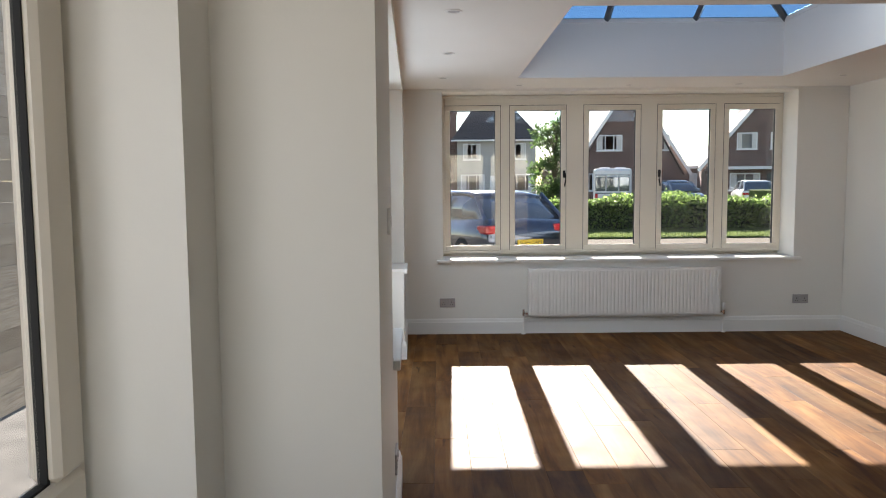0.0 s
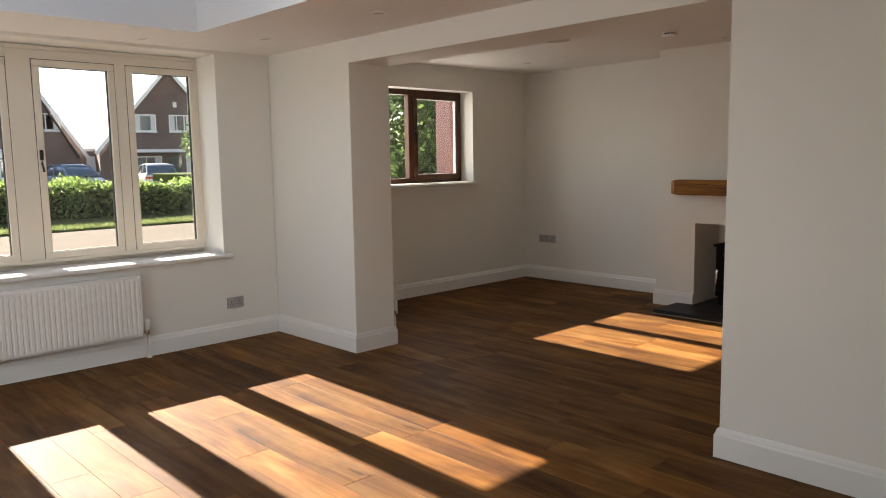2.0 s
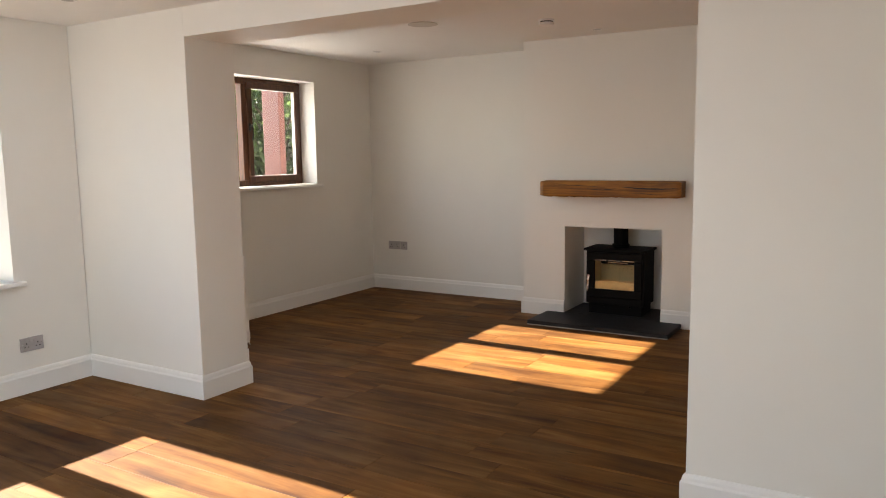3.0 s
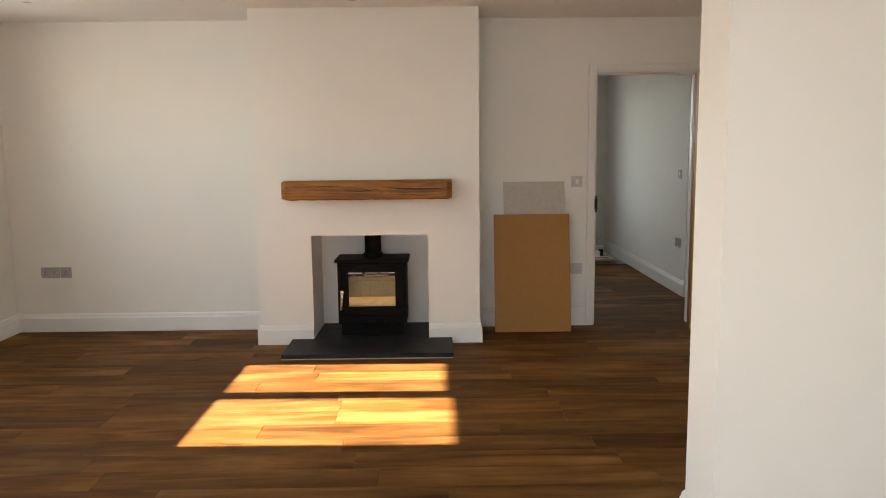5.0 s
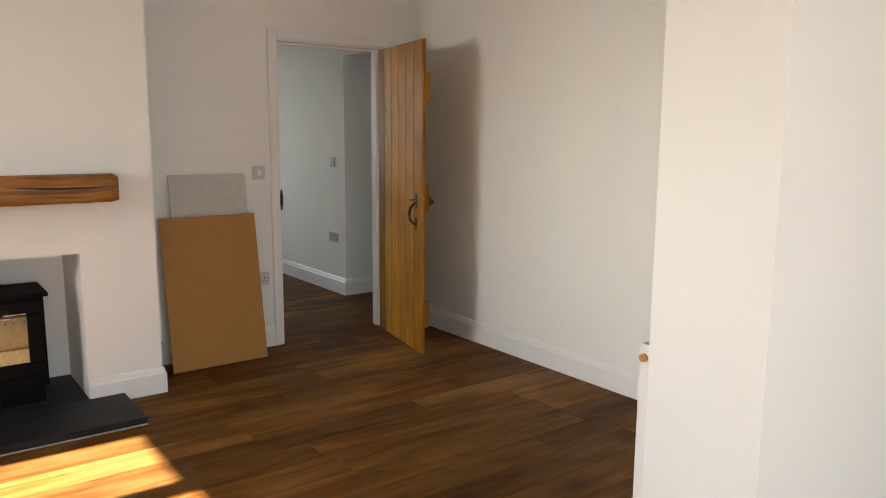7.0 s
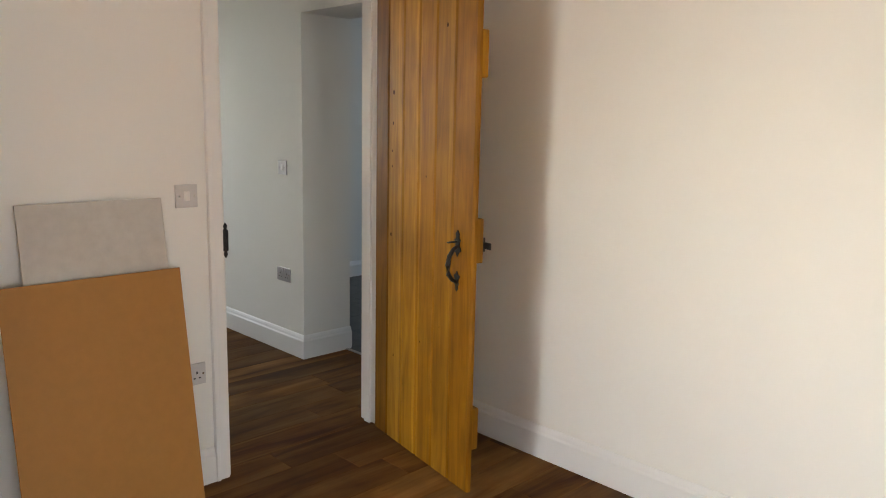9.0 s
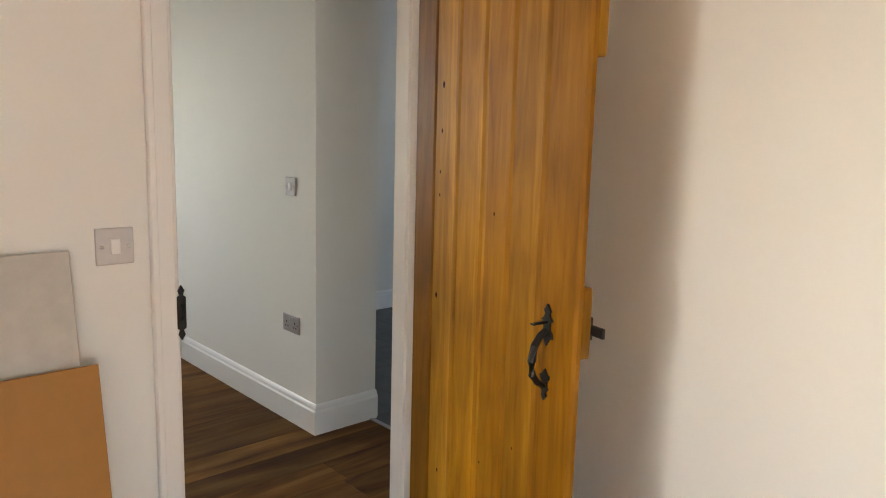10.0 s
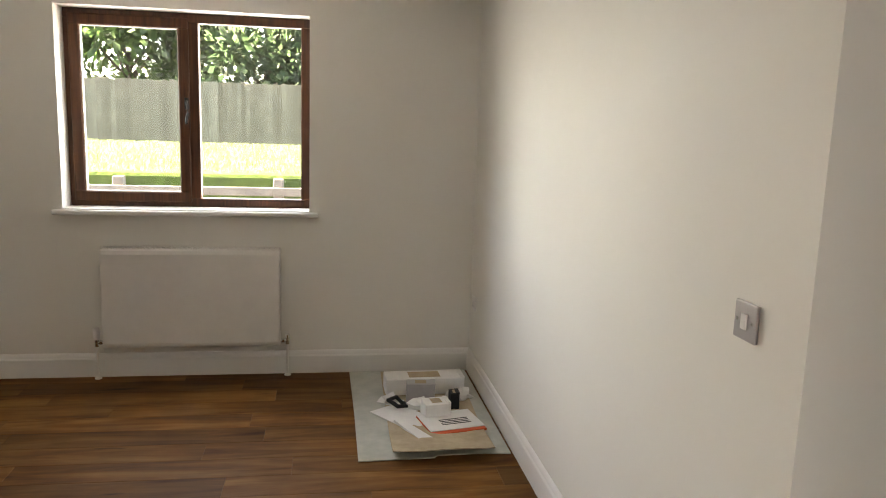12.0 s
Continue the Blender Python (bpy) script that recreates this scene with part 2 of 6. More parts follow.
PLATE = plain("pale_grey_moulded_plate", (0.56, 0.54, 0.53), 0.35, 0, 0.02)
GREY_PLASTIC = plain("brushed_grey_plate", (0.42, 0.40, 0.40), 0.4, 0.35, 0.05)
DARK = plain("dark_recess", (0.01, 0.01, 0.01), 0.8)
RAD = plain("white_enamel", (0.80, 0.78, 0.75), 0.3, 0, 0.02, 15.0, 0.02)
MDF = plain("hardboard_sheet", (0.37, 0.170, 0.034), 0.6, 0, 0.04, 25.0, 0.06)
BACKER = plain("grey_backer_board", (0.52, 0.49, 0.44), 0.8, 0, 0.06, 25.0, 0.2)
RUBBER = plain("black_gasket", (0.01, 0.01, 0.01), 0.7)
ALU = plain("grey_aluminium_bar", (0.10, 0.11, 0.12), 0.4, 0.5, 0.05)
CARD = two_tone("brown_cardboard", (0.40, 0.31, 0.20), (0.50, 0.40, 0.27), 12.0, 0.9, 0.2, 0.002)
GREYCARD = two_tone("grey_underlay_sheet", (0.42, 0.43, 0.38), (0.52, 0.52, 0.46), 8.0, 0.9, 0.2, 0.002)
PAPER = plain("white_paper", (0.80, 0.79, 0.77), 0.7, 0, 0.04, 20.0, 0.2)
ORANGE = plain("orange_red_cover", (0.75, 0.10, 0.02), 0.5)


# ---------------------------------------------------------------- mesh helpers
def part(name, bm, material, parent=None, label=""):
    """Links a bmesh as one mesh object under a thing or a part."""
    me = bpy.data.meshes.new(name)
    bmesh.ops.recalc_face_normals(bm, faces=bm.faces[:])
    bm.to_mesh(me)
    bm.free()
    for mat in material if isinstance(material, (list, tuple)) else (material,):
        me.materials.append(mat)
    ob = new(name, me)
    if parent is not None:
        ob.parent = parent
    if label:
        ob["label"] = label
    return ob


def thing(name, m, label, category, group="", kind=""):
    ob = new(name)
    ob.empty_display_size = 0.1
    ob.matrix_world = m
    return tagged(ob, label, category, group, kind)


def structure(name, bm, material, label="", category="", m=None):
    ob = part(name, bm, material)
    if m is not None:
        ob.matrix_world = m
    return tagged(ob, label, category, kind="structure")


def box(bm, x0, x1, y0, y1, z0, z1, bevel=0.0, seg=2, m=None):
    vs = [bm.verts.new(p) for p in ((x0, y0, z0), (x1, y0, z0), (x1, y1, z0), (x0, y1, z0),
                                    (x0, y0, z1), (x1, y0, z1), (x1, y1, z1), (x0, y1, z1))]
    fs = [bm.faces.new([vs[i] for i in q]) for q in ((3, 2, 1, 0), (4, 5, 6, 7), (0, 1, 5, 4), (1, 2, 6, 5), (2, 3, 7, 6), (3, 0, 4, 7))]
    if m is not None:
        bmesh.ops.transform(bm, matrix=m, verts=vs)
    if bevel > 0:
        es = list({e for f in fs for e in f.edges})
        bmesh.ops.bevel(bm, geom=es, offset=bevel, segments=seg, affect="EDGES", profile=0.5)
    return bm


def B(*a, **k):
    return box(bmesh.new(), *a, **k)


def tube(bm, p0, p1, r0, r1=None, seg=16, caps=True):
    p0, p1 = Vector(p0), Vector(p1)
    d = p1 - p0
    m = Matrix.Translation((p0 + p1) / 2) @ d.to_track_quat("Z", "Y").to_matrix().to_4x4()
    bmesh.ops.create_cone(bm, cap_ends=caps, segments=seg, radius1=r0, radius2=r0 if r1 is None else r1, depth=d.length, matrix=m)
    return bm


def lathe(bm, profile, seg=24, m=None):
    """Profile of (r, z) turned round z."""
    rings = []
    for r, z in profile:
        rings.append([bm.verts.new((r * math.cos(2 * math.pi * i / seg), r * math.sin(2 * math.pi * i / seg), z)) for i in range(seg)])
    for a, b in zip(rings, rings[1:]):
        for i in range(seg):
            bm.faces.new((a[i], a[(i + 1) % seg], b[(i + 1) % seg], b[i]))
    bm.faces.new(rings[0][::-1])
    bm.faces.new(rings[-1])
    if m is not None:
        bmesh.ops.transform(bm, matrix=m, verts=[v for ring in rings for v in ring])
    return bm


def sweep(bm, path, radius, seg=8):
    """A round bar along a list of points; radius a number or one for each point."""
    pts = [Vector(p) for p in path]
    rad = radius if isinstance(radius, (list, tuple)) else [radius] * len(pts)
    rings = []
    for i, p in enumerate(pts):
        d = (pts[min(i + 1, len(pts) - 1)] - pts[max(i - 1, 0)]).normalized()
        q = d.to_track_quat("Z", "Y").to_matrix()
        rings.append([bm.verts.new(p + q @ Vector((rad[i] * math.cos(2 * math.pi * k / seg), rad[i] * math.sin(2 * math.pi * k / seg), 0))) for k in range(seg)])
    for a, b in zip(rings, rings[1:]):
        for i in range(seg):
            bm.faces.new((a[i], a[(i + 1) % seg], b[(i + 1) % seg], b[i]))
    bm.faces.new(rings[0][::-1])
    bm.faces.new(rings[-1])
    return bm


def prism(bm, outline, z0, z1, m=None):
    """An outline of (x, y) drawn up from z0 to z1."""
    lo = [bm.verts.new((x, y, z0)) for x, y in outline]
    hi = [bm.verts.new((x, y, z1)) for x, y in outline]
    bm.faces.new(lo[::-1])
    bm.faces.new(hi)
    n = len(lo)
    for i in range(n):
        bm.faces.new((lo[i], lo[(i + 1) % n], hi[(i + 1) % n], hi[i]))
    if m is not None:
        bmesh.ops.transform(bm, matrix=m, verts=lo + hi)
    return bm


def wall_bm(length, thick, z0, z1, openings=()):
    """A slab along local x from 0 to length, 0 to thick in y, with rectangular openings (a, b, low, high)."""
    xs = sorted({0.0, length, *(v for o in openings for v in o[:2])})
    zs = sorted({z0, z1, *(v for o in openings for v in o[2:])})
    xs = [x for x in xs if 0 <= x <= length]
    zs = [z for z in zs if z0 <= z <= z1]

    def solid(i, j):
        if not (0 <= i < len(xs) - 1 and 0 <= j < len(zs) - 1):
            return False
        cx, cz = (xs[i] + xs[i + 1]) / 2, (zs[j] + zs[j + 1]) / 2
        return not any(a < cx < b and lo < cz < hi for a, b, lo, hi in openings)

    bm = bmesh.new()
    verts = {}

    def v(i, j, k):
        if (i, j, k) not in verts:
            verts[i, j, k] = bm.verts.new((xs[i], thick if k else 0.0, zs[j]))
        return verts[i, j, k]

    for i in range(len(xs) - 1):
        for j in range(len(zs) - 1):
            if not solid(i, j):
                continue
            bm.faces.new((v(i, j, 0), v(i + 1, j, 0), v(i + 1, j + 1, 0), v(i, j + 1, 0)))
            bm.faces.new((v(i, j, 1), v(i, j + 1, 1), v(i + 1, j + 1, 1), v(i + 1, j, 1)))
            if not solid(i - 1, j):
                bm.faces.new((v(i, j, 0), v(i, j + 1, 0), v(i, j + 1, 1), v(i, j, 1)))
            if not solid(i + 1, j):
                bm.faces.new((v(i + 1, j, 0), v(i + 1, j, 1), v(i + 1, j + 1, 1), v(i + 1, j + 1, 0)))
            if not solid(i, j - 1):
                bm.faces.new((v(i, j, 0), v(i, j, 1), v(i + 1, j, 1), v(i + 1, j, 0)))
            if not solid(i, j + 1):
                bm.faces.new((v(i, j + 1, 0), v(i + 1, j + 1, 0), v(i + 1, j + 1, 1), v(i, j + 1, 1)))
    return bm


def wall(name, m, length, thick, z0, z1, openings=(), mat=None, label="white painted plaster wall"):
    return structure(name, wall_bm(length, thick, z0, z1, openings), mat or WALL, label, "wall", m)


SKIRT = ((0.0, 0.0), (0.018, 0.0), (0.018, 0.108), (0.0165, 0.112), (0.013, 0.118), (0.011, 0.130), (0.008, 0.138), (0.004, 0.1435), (0.0, 0.145))


def skirting(path, name="baseboard"):
    """Moulded skirting along plan points; the room lies to the left of the way walked."""
    bm = bmesh.new()
    pts = [Vector((x, y)) for x, y in path]
    dirs = [(b - a).normalized() for a, b in zip(pts, pts[1:])]
    nrm = [Vector((-d.y, d.x)) for d in dirs]
    rows = []
    for i, p in enumerate(pts):
        if i == 0:
            off = nrm[0]
        elif i == len(pts) - 1:
            off = nrm[-1]
        else:
            s = nrm[i - 1] + nrm[i]
            off = s / max(0.2, s.length_squared / 2)
        rows.append([bm.verts.new((p.x + off.x * d, p.y + off.y * d, z)) for d, z in SKIRT])
    k = len(SKIRT)
    for a, b in zip(rows, rows[1:]):
        for i in range(k):
            bm.faces.new((a[i], a[(i + 1) % k], b[(i + 1) % k], b[i]))
    bm.faces.new(rows[0])
    bm.faces.new(rows[-1][::-1])
    return structure(name, bm, TRIM, "white painted moulded skirting board along the wall foot", "baseboard")


# ---------------------------------------------------------------- large structure
H1, H2 = 2.285, 2.405           # ceilings of the garden room and the living room
FRONT = 7.10                    # inner face of the garden room's window wall
LA = radians(1.93)              # the garden room's side wall is a little out of square
LX, LY = -0.485, 2.0


def left_pt(ly, lx=0.0):
    """Plan place ly metres along the side wall and lx metres into the room from it."""
    return (LX - math.sin(LA) * ly + math.cos(LA) * lx, LY + math.cos(LA) * ly + math.sin(LA) * lx)


# window wall of the garden room
WX0, WX1, WZ0, WZ1 = -0.30, 3.0, 0.70, 2.262
wall("wall_north", pose(-1.1, FRONT, 0), 4.57, 0.42, -0.2, 2.6, [(WX0 + 1.1, WX1 + 1.1, WZ0, WZ1)])
# pier and beam between the rooms, and the wall that carries on
PX0, PX1 = 3.475, 3.845
structure("wall_pier", B(PX0, PX1, 6.02, 7.52, 0, 2.6, 0.004), WALL, "white painted plaster pier beside the wide opening", "wall")
structure("beam", B(PX0 + 0.001, PX1, 3.05, 6.022, 2.122, 2.6), WALL, "white plastered beam over the wide opening", "beam")
structure("wall_middle", prism(bmesh.new(), [(PX0, -1.6), (PX1 + 0.012, -1.6), (PX1 + 0.012, 3.15), (PX0, 3.195)], 0, 2.6), WALL, "white painted plaster wall between the two rooms", "wall")
# side wall of the garden room, with a wide recess of glazed doors and low side walls
DA, DB, DC, DD = 1.02, 1.62, 4.10, 4.50
LEFT_M = Matrix.Translation((LX, LY, 0)) @ Matrix.Rotation(LA + math.pi / 2, 4, "Z")
wall("wall_west", LEFT_M, 5.35, 0.32, 0, 2.6, [(DA, DD, 0.715, 2.21), (DB, DC, -0.1, 0.9)])
# the part beside the start, set back, with a window
structure("wall_return", B(-1.22, LX, 1.985, 2.30, 0, 2.6), WALL, "white painted plaster wall return", "wall")
wall("wall_west_rear", pose(-0.89, -1.6, 0, 0, 0, 90), 3.6, 0.33, 0, 2.6, [(1.3, 3.37, 0.66, 2.21)])
wall("wall_south", pose(-1.22, -1.9, 0), 5.1, 0.3, 0, 2.6, [(0.92, 2.97, 0.03, 2.15)])

# living room
LVX, LVY0, LVY1 = 7.105, 1.712, 7.415
W2 = (4.68, 6.205, 1.175, 2.155)
wall("wall_living_north", pose(PX1, LVY1, 0), 3.6, 0.225, -0.2, 2.6, [(W2[0] - PX1, W2[1] - PX1, W2[2], W2[3])])
DY0, DY1, DZ = 2.03, 2.805, 1.99
wall("wall_east", pose(LVX + 0.12, LVY0 - 0.3, 0, 0, 0, 90), 6.05, 0.12, 0, 2.6, [(DY0 - 0.03 - LVY0 + 0.3, DY1 + 0.03 - LVY0 + 0.3, -0.1, DZ + 0.03)])
wall("wall_living_south", pose(PX1 - 0.2, LVY0 - 0.3, 0), 3.46, 0.3, 0, 2.6)

# chimney breast with its fireplace opening
CX, CY0, CY1 = 6.612, 3.752, 5.368
FY0, FY1, FZ = 4.127, 4.974, 0.803
structure("chimney_breast", wall_bm(CY1 - CY0, LVX - CX + 0.0, 0, 2.6, [(FY0 - CY0, FY1 - CY0, -0.1, FZ)]), WALL,
          "white plastered chimney breast with a square fireplace opening", "chimney breast",
          Matrix.Translation((LVX, CY0, 0)) @ Matrix.Rotation(math.pi / 2, 4, "Z"))
structure("fireplace_back", B(LVX - 0.012, LVX - 0.002, FY0 - 0.02, FY1 + 0.02, 0, FZ + 0.02), WALL, "white rendered back of the fireplace opening", "wall")

# room beyond the door
HX0, HX1, HY0, HY1 = LVX + 0.12, 11.53, 1.712, 5.6
W3 = (2.737, 4.15, 1.02, 2.172)
wall("wall_far_east", pose(HX1 + 0.225, 1.0, 0, 0, 0, 90), 4.9, 0.225, -0.2, 2.6, [(W3[0] - 1.0, W3[1] - 1.0, W3[2], W3[3])])
wall("wall_far_south", pose(8.195, 1.365, 0), HX1 - 8.195, HY0 - 1.365, 0, 2.6)
structure("lintel", B(7.225, 8.195, 1.365, HY0, 2.05, 2.6), WALL, "white plastered lintel over the inner opening", "lintel")
wall("wall_far_north", pose(HX0, HY1, 0), HX1 - HX0, 0.2, 0, 2.6)
# darker room past the inner opening
wall("wall_kitchen_east", pose(9.99 + 0.2, -3.2, 0, 0, 0, 90), 4.6, 0.2, 0, 2.6)
# opening in this unseen wall is added to light the room
wall("wall_kitchen_south", pose(5.2, -3.4, 0), 5.0, 0.2, 0, 2.6, [(1.8, 2.6, 1.2, 2.1)])
wall("wall_kitchen_west", pose(5.2, -3.2, 0, 0, 0, 90), 4.6, 0.2, 0, 2.6)

# ceilings
SX0, SX1, SY0, SY1 = 0.33, 2.53, 3.87, 6.40
cb = wall_bm(PX0 + 1.3, 0.16, -1.7, FRONT + 0.3, [(SX0 + 1.3, SX1 + 1.3, SY0, SY1)])
bmesh.ops.transform(cb, matrix=Matrix.Translation((-1.3, 0, H1)) @ Matrix(((1, 0, 0, 0), (0, 0, 1, 0), (0, 1, 0, 0), (0, 0, 0, 1))), verts=cb.verts[:])
structure("ceiling", cb, CEIL, "white painted ceiling with a roof lantern opening", "ceiling")
structure("ceiling_living", B(PX1 - 0.01, LVX + 0.02, LVY0 - 0.1, LVY1 + 0.1, H2, H2 + 0.15), CEIL, "white painted flat ceiling", "ceiling")
structure("ceiling_far", B(LVX + 0.03, HX1 + 0.1, 1.421, HY1 + 0.1, H2, H2 + 0.15), CEIL, "white painted flat ceiling", "ceiling")
structure("ceiling_kitchen", B(5.1, 10.1, -3.4, 1.42, H2, H2 + 0.15), CEIL, "white painted flat ceiling", "ceiling")

# lantern well
WT = 2.725
t = 0.10
for side in ((SX0 - t, SX0, SY0 - t, SY1 + t), (SX1, SX1 + t, SY0 - t, SY1 + t), (SX0, SX1, SY0 - t, SY0), (SX0, SX1, SY1, SY1 + t)):
    structure("lantern_upstand", B(*side, H1 + 0.16, WT), CEIL, "white painted upstand under the roof lantern", "upstand")

# skirting boards, the room to the left of the way walked
lp = left_pt
skirting([(PX1, 7.415), (PX1, 6.02), (PX0, 6.02), (PX0, FRONT), (lp(5.11)[0], FRONT), lp(DC), lp(DC, -0.3)])
skirting([lp(DB, -0.3), lp(DB), lp(0), (-0.89, 2.0), (-0.89, -1.6), (PX0, -1.6), (PX0, 3.195), (PX1 + 0.012, 3.15), (PX1 + 0.012, LVY0), (LVX, LVY0), (LVX, DY0 - 0.095)])
skirting([(LVX, DY1 + 0.07), (LVX, CY0), (CX, CY0), (CX, FY0)])
skirting([(CX, FY1), (CX, CY1), (LVX, CY1), (LVX, LVY1), (PX1, LVY1)])
skirting([(8.195, 1.365), (8.195, HY0), (HX1, HY0), (HX1, HY1), (HX0, HY1), (HX0, DY1 + 0.07)])
skirting([(9.99, 1.365), (9.99, -3.2)][::-1])
skirting([(9.99, 1.365), (8.195, 1.365)])


# ---------------------------------------------------------------- windows
def frame_bm(x0, x1, z0, z1, y0, y1, w, bevel=0.004):
    """A rectangular ring in the x-z plane, members w wide, from y0 to y1."""
    bm = bmesh.new()
    box(bm, x0, x1, y0, y1, z1 - w, z1, bevel, 1)
    box(bm, x0, x1, y0, y1, z0, z0 + w, bevel, 1)
    box(bm, x0, x0 + w, y0, y1, z0 + w, z1 - w, bevel, 1)
    box(bm, x1 - w, x1, y0, y1, z0 + w, z1 - w, bevel, 1)
    return bm


def pane(x0, x1, z0, z1, y, parent):
    p = part("pane", B(x0, x1, y - 0.003, y + 0.003, z0, z1), GLASS, parent, "clear window glass")
    return p


def espag_handle(parent, x, y, z, mat, flip=1):
    """A cranked casement handle with its base plate, on the room side."""
    bm = B(x - 0.012, x + 0.012, y - 0.012, y, z - 0.035, z + 0.035, 0.004)
    h = part("window_handle", bm, mat, parent, "small dark casement handle")
    bm = bmesh.new()
    sweep(bm, [(x, y - 0.010, z + 0.01), (x, y - 0.035, z + 0.008), (x + 0.008 * flip, y - 0.042, z - 0.01), (x + 0.010 * flip, y - 0.040, z - 0.06), (x, y - 0.038, z - 0.105), (x, y - 0.034, z - 0.118)],
          [0.009, 0.009, 0.008, 0.007, 0.007, 0.009])
    part("lever", bm, mat, h)


def front_window():
    y = FRONT + 0.30
    w = tagged(part("window_1", frame_bm(WX0, WX1, 0.735, WZ1 - 0.004, y, y + 0.07, 0.03), CREAM), "cream five-light flush casement window over the radiator", "window", kind="structure")
    sash = [(-0.275, 0.268), (0.352, 0.905), (1.068, 1.627), (1.782, 2.350), (2.428, 2.980)]
    zs = (0.757, 2.165)
    cuts = [WX0 + 0.03] + [v for s in sash for v in s] + [WX1 - 0.03]
    for a, b in zip(cuts[::2], cuts[1::2]):
        if b - a > 0.004:
            part("mullion", B(a, b, y, y + 0.068, 0.765, WZ1 - 0.034, 0.003, 1), CREAM, w)
    part("head_rail", B(WX0 + 0.03, WX1 - 0.03, y + 0.001, y + 0.06, zs[1], WZ1 - 0.036), CREAM, w)
    for i, (a, b) in enumerate(sash):
        g = 0.004
        s = part("sash", frame_bm(a + g, b - g, zs[0] + g, zs[1] - g, y - 0.004, y + 0.056, 0.048), CREAM, w)
        part("gasket", frame_bm(a + g + 0.046, b - g - 0.046, zs[0] + g + 0.046, zs[1] - g - 0.046, y + 0.012, y + 0.04, 0.006, 0), RUBBER, s, "black glazing gasket")
        pane(a + 0.05, b - 0.05, zs[0] + 0.05, zs[1] - 0.05, y + 0.028, w)
        # near-black ring colours in the shade of the sash joint
        part("shadow_gap", frame_bm(a, b, zs[0], zs[1], y + 0.004, y + 0.03, 0.004, 0), DARK, s)
    espag_handle(w, 0.882, y - 0.004, 1.50, BLACK_IRON)
    espag_handle(w, 1.806, y - 0.004, 1.50, BLACK_IRON, -1)
    bm = B(WX0 - 0.06, WX1 + 0.06, FRONT - 0.045, FRONT - 0.001, 0.677, 0.707, 0.008)
    box(bm, WX0, WX1, FRONT - 0.02, y + 0.03, 0.701, 0.707)
    part("window_sill", bm, TRIM, w, "white painted sill board")
    part("outer_sill", B(WX0 - 0.02, WX1 + 0.02, y + 0.05, FRONT + 0.47, 0.69, 0.735, 0.006), CREAM, w)


def brown_window(name, m, width, z0, z1, depth, opener, label):
    """Two-light brown window in a reveal; local x along the wall, y outwards."""
    w = tagged(part(name, frame_bm(0, width, z0, z1, depth, depth + 0.07, 0.055), ROSE), label, "window", kind="structure")
    w.matrix_world = m
    mid = width * 0.51
    part("mullion", B(mid - 0.035, mid + 0.035, depth - 0.001, depth + 0.068, z0 + 0.055, z1 - 0.055, 0.004, 1), ROSE, w)
    a, b = (mid + 0.02, width - 0.03) if opener > 0 else (0.03, mid - 0.02)
    s = part("sash", frame_bm(a, b, z0 + 0.03, z1 - 0.03, depth - 0.018, depth + 0.04, 0.062, 0.006), ROSE, w)
    part("bead", frame_bm(a + 0.058, b - 0.058, z0 + 0.088, z1 - 0.088, depth - 0.004, depth + 0.03, 0.008, 0), PALE_BEAD, s, "pale glazing bead")
    pane(a + 0.06, b - 0.06, z0 + 0.09, z1 - 0.09, depth + 0.012, w)
    a2, b2 = (0.05, mid - 0.033) if opener > 0 else (mid + 0.033, width - 0.05)
    pane(a2, b2, z0 + 0.05, z1 - 0.05, depth + 0.05, w)
    espag_handle(w, mid + (0.035 if opener > 0 else -0.035), depth - 0.018, (z0 + z1) / 2 + 0.05, BLACK_IRON)
    bm = B(-0.055, width + 0.055, -0.04, -0.001, z0 - 0.034, z0 - 0.004, 0.008)
    box(bm, 0, width, -0.02, depth + 0.02, z0 - 0.005, z0 + 0.003)
    part("window_sill", bm, TRIM, w, "white painted sill board")
    part("outer_sill", B(-0.02, width + 0.02, depth + 0.05, depth + 0.16, z0 - 0.02, z0 + 0.02, 0.004), TRIM, w)
    return w


PALE_BEAD = plain("pale_grey_gasket", (0.55, 0.53, 0.50), 0.6)
front_window()
brown_window("window_2", pose(W2[0], LVY1, 0), W2[1] - W2[0], W2[2], W2[3], 0.185, 1, "brown woodgrain two-light window in a white reveal")
brown_window("window_3", Matrix.Translation((HX1, W3[1], 0)) @ Matrix.Rotation(-math.pi / 2, 4, "Z"), W3[1] - W3[0], W3[2], W3[3], 0.15, -1, "dark brown two-light window above the far radiator")


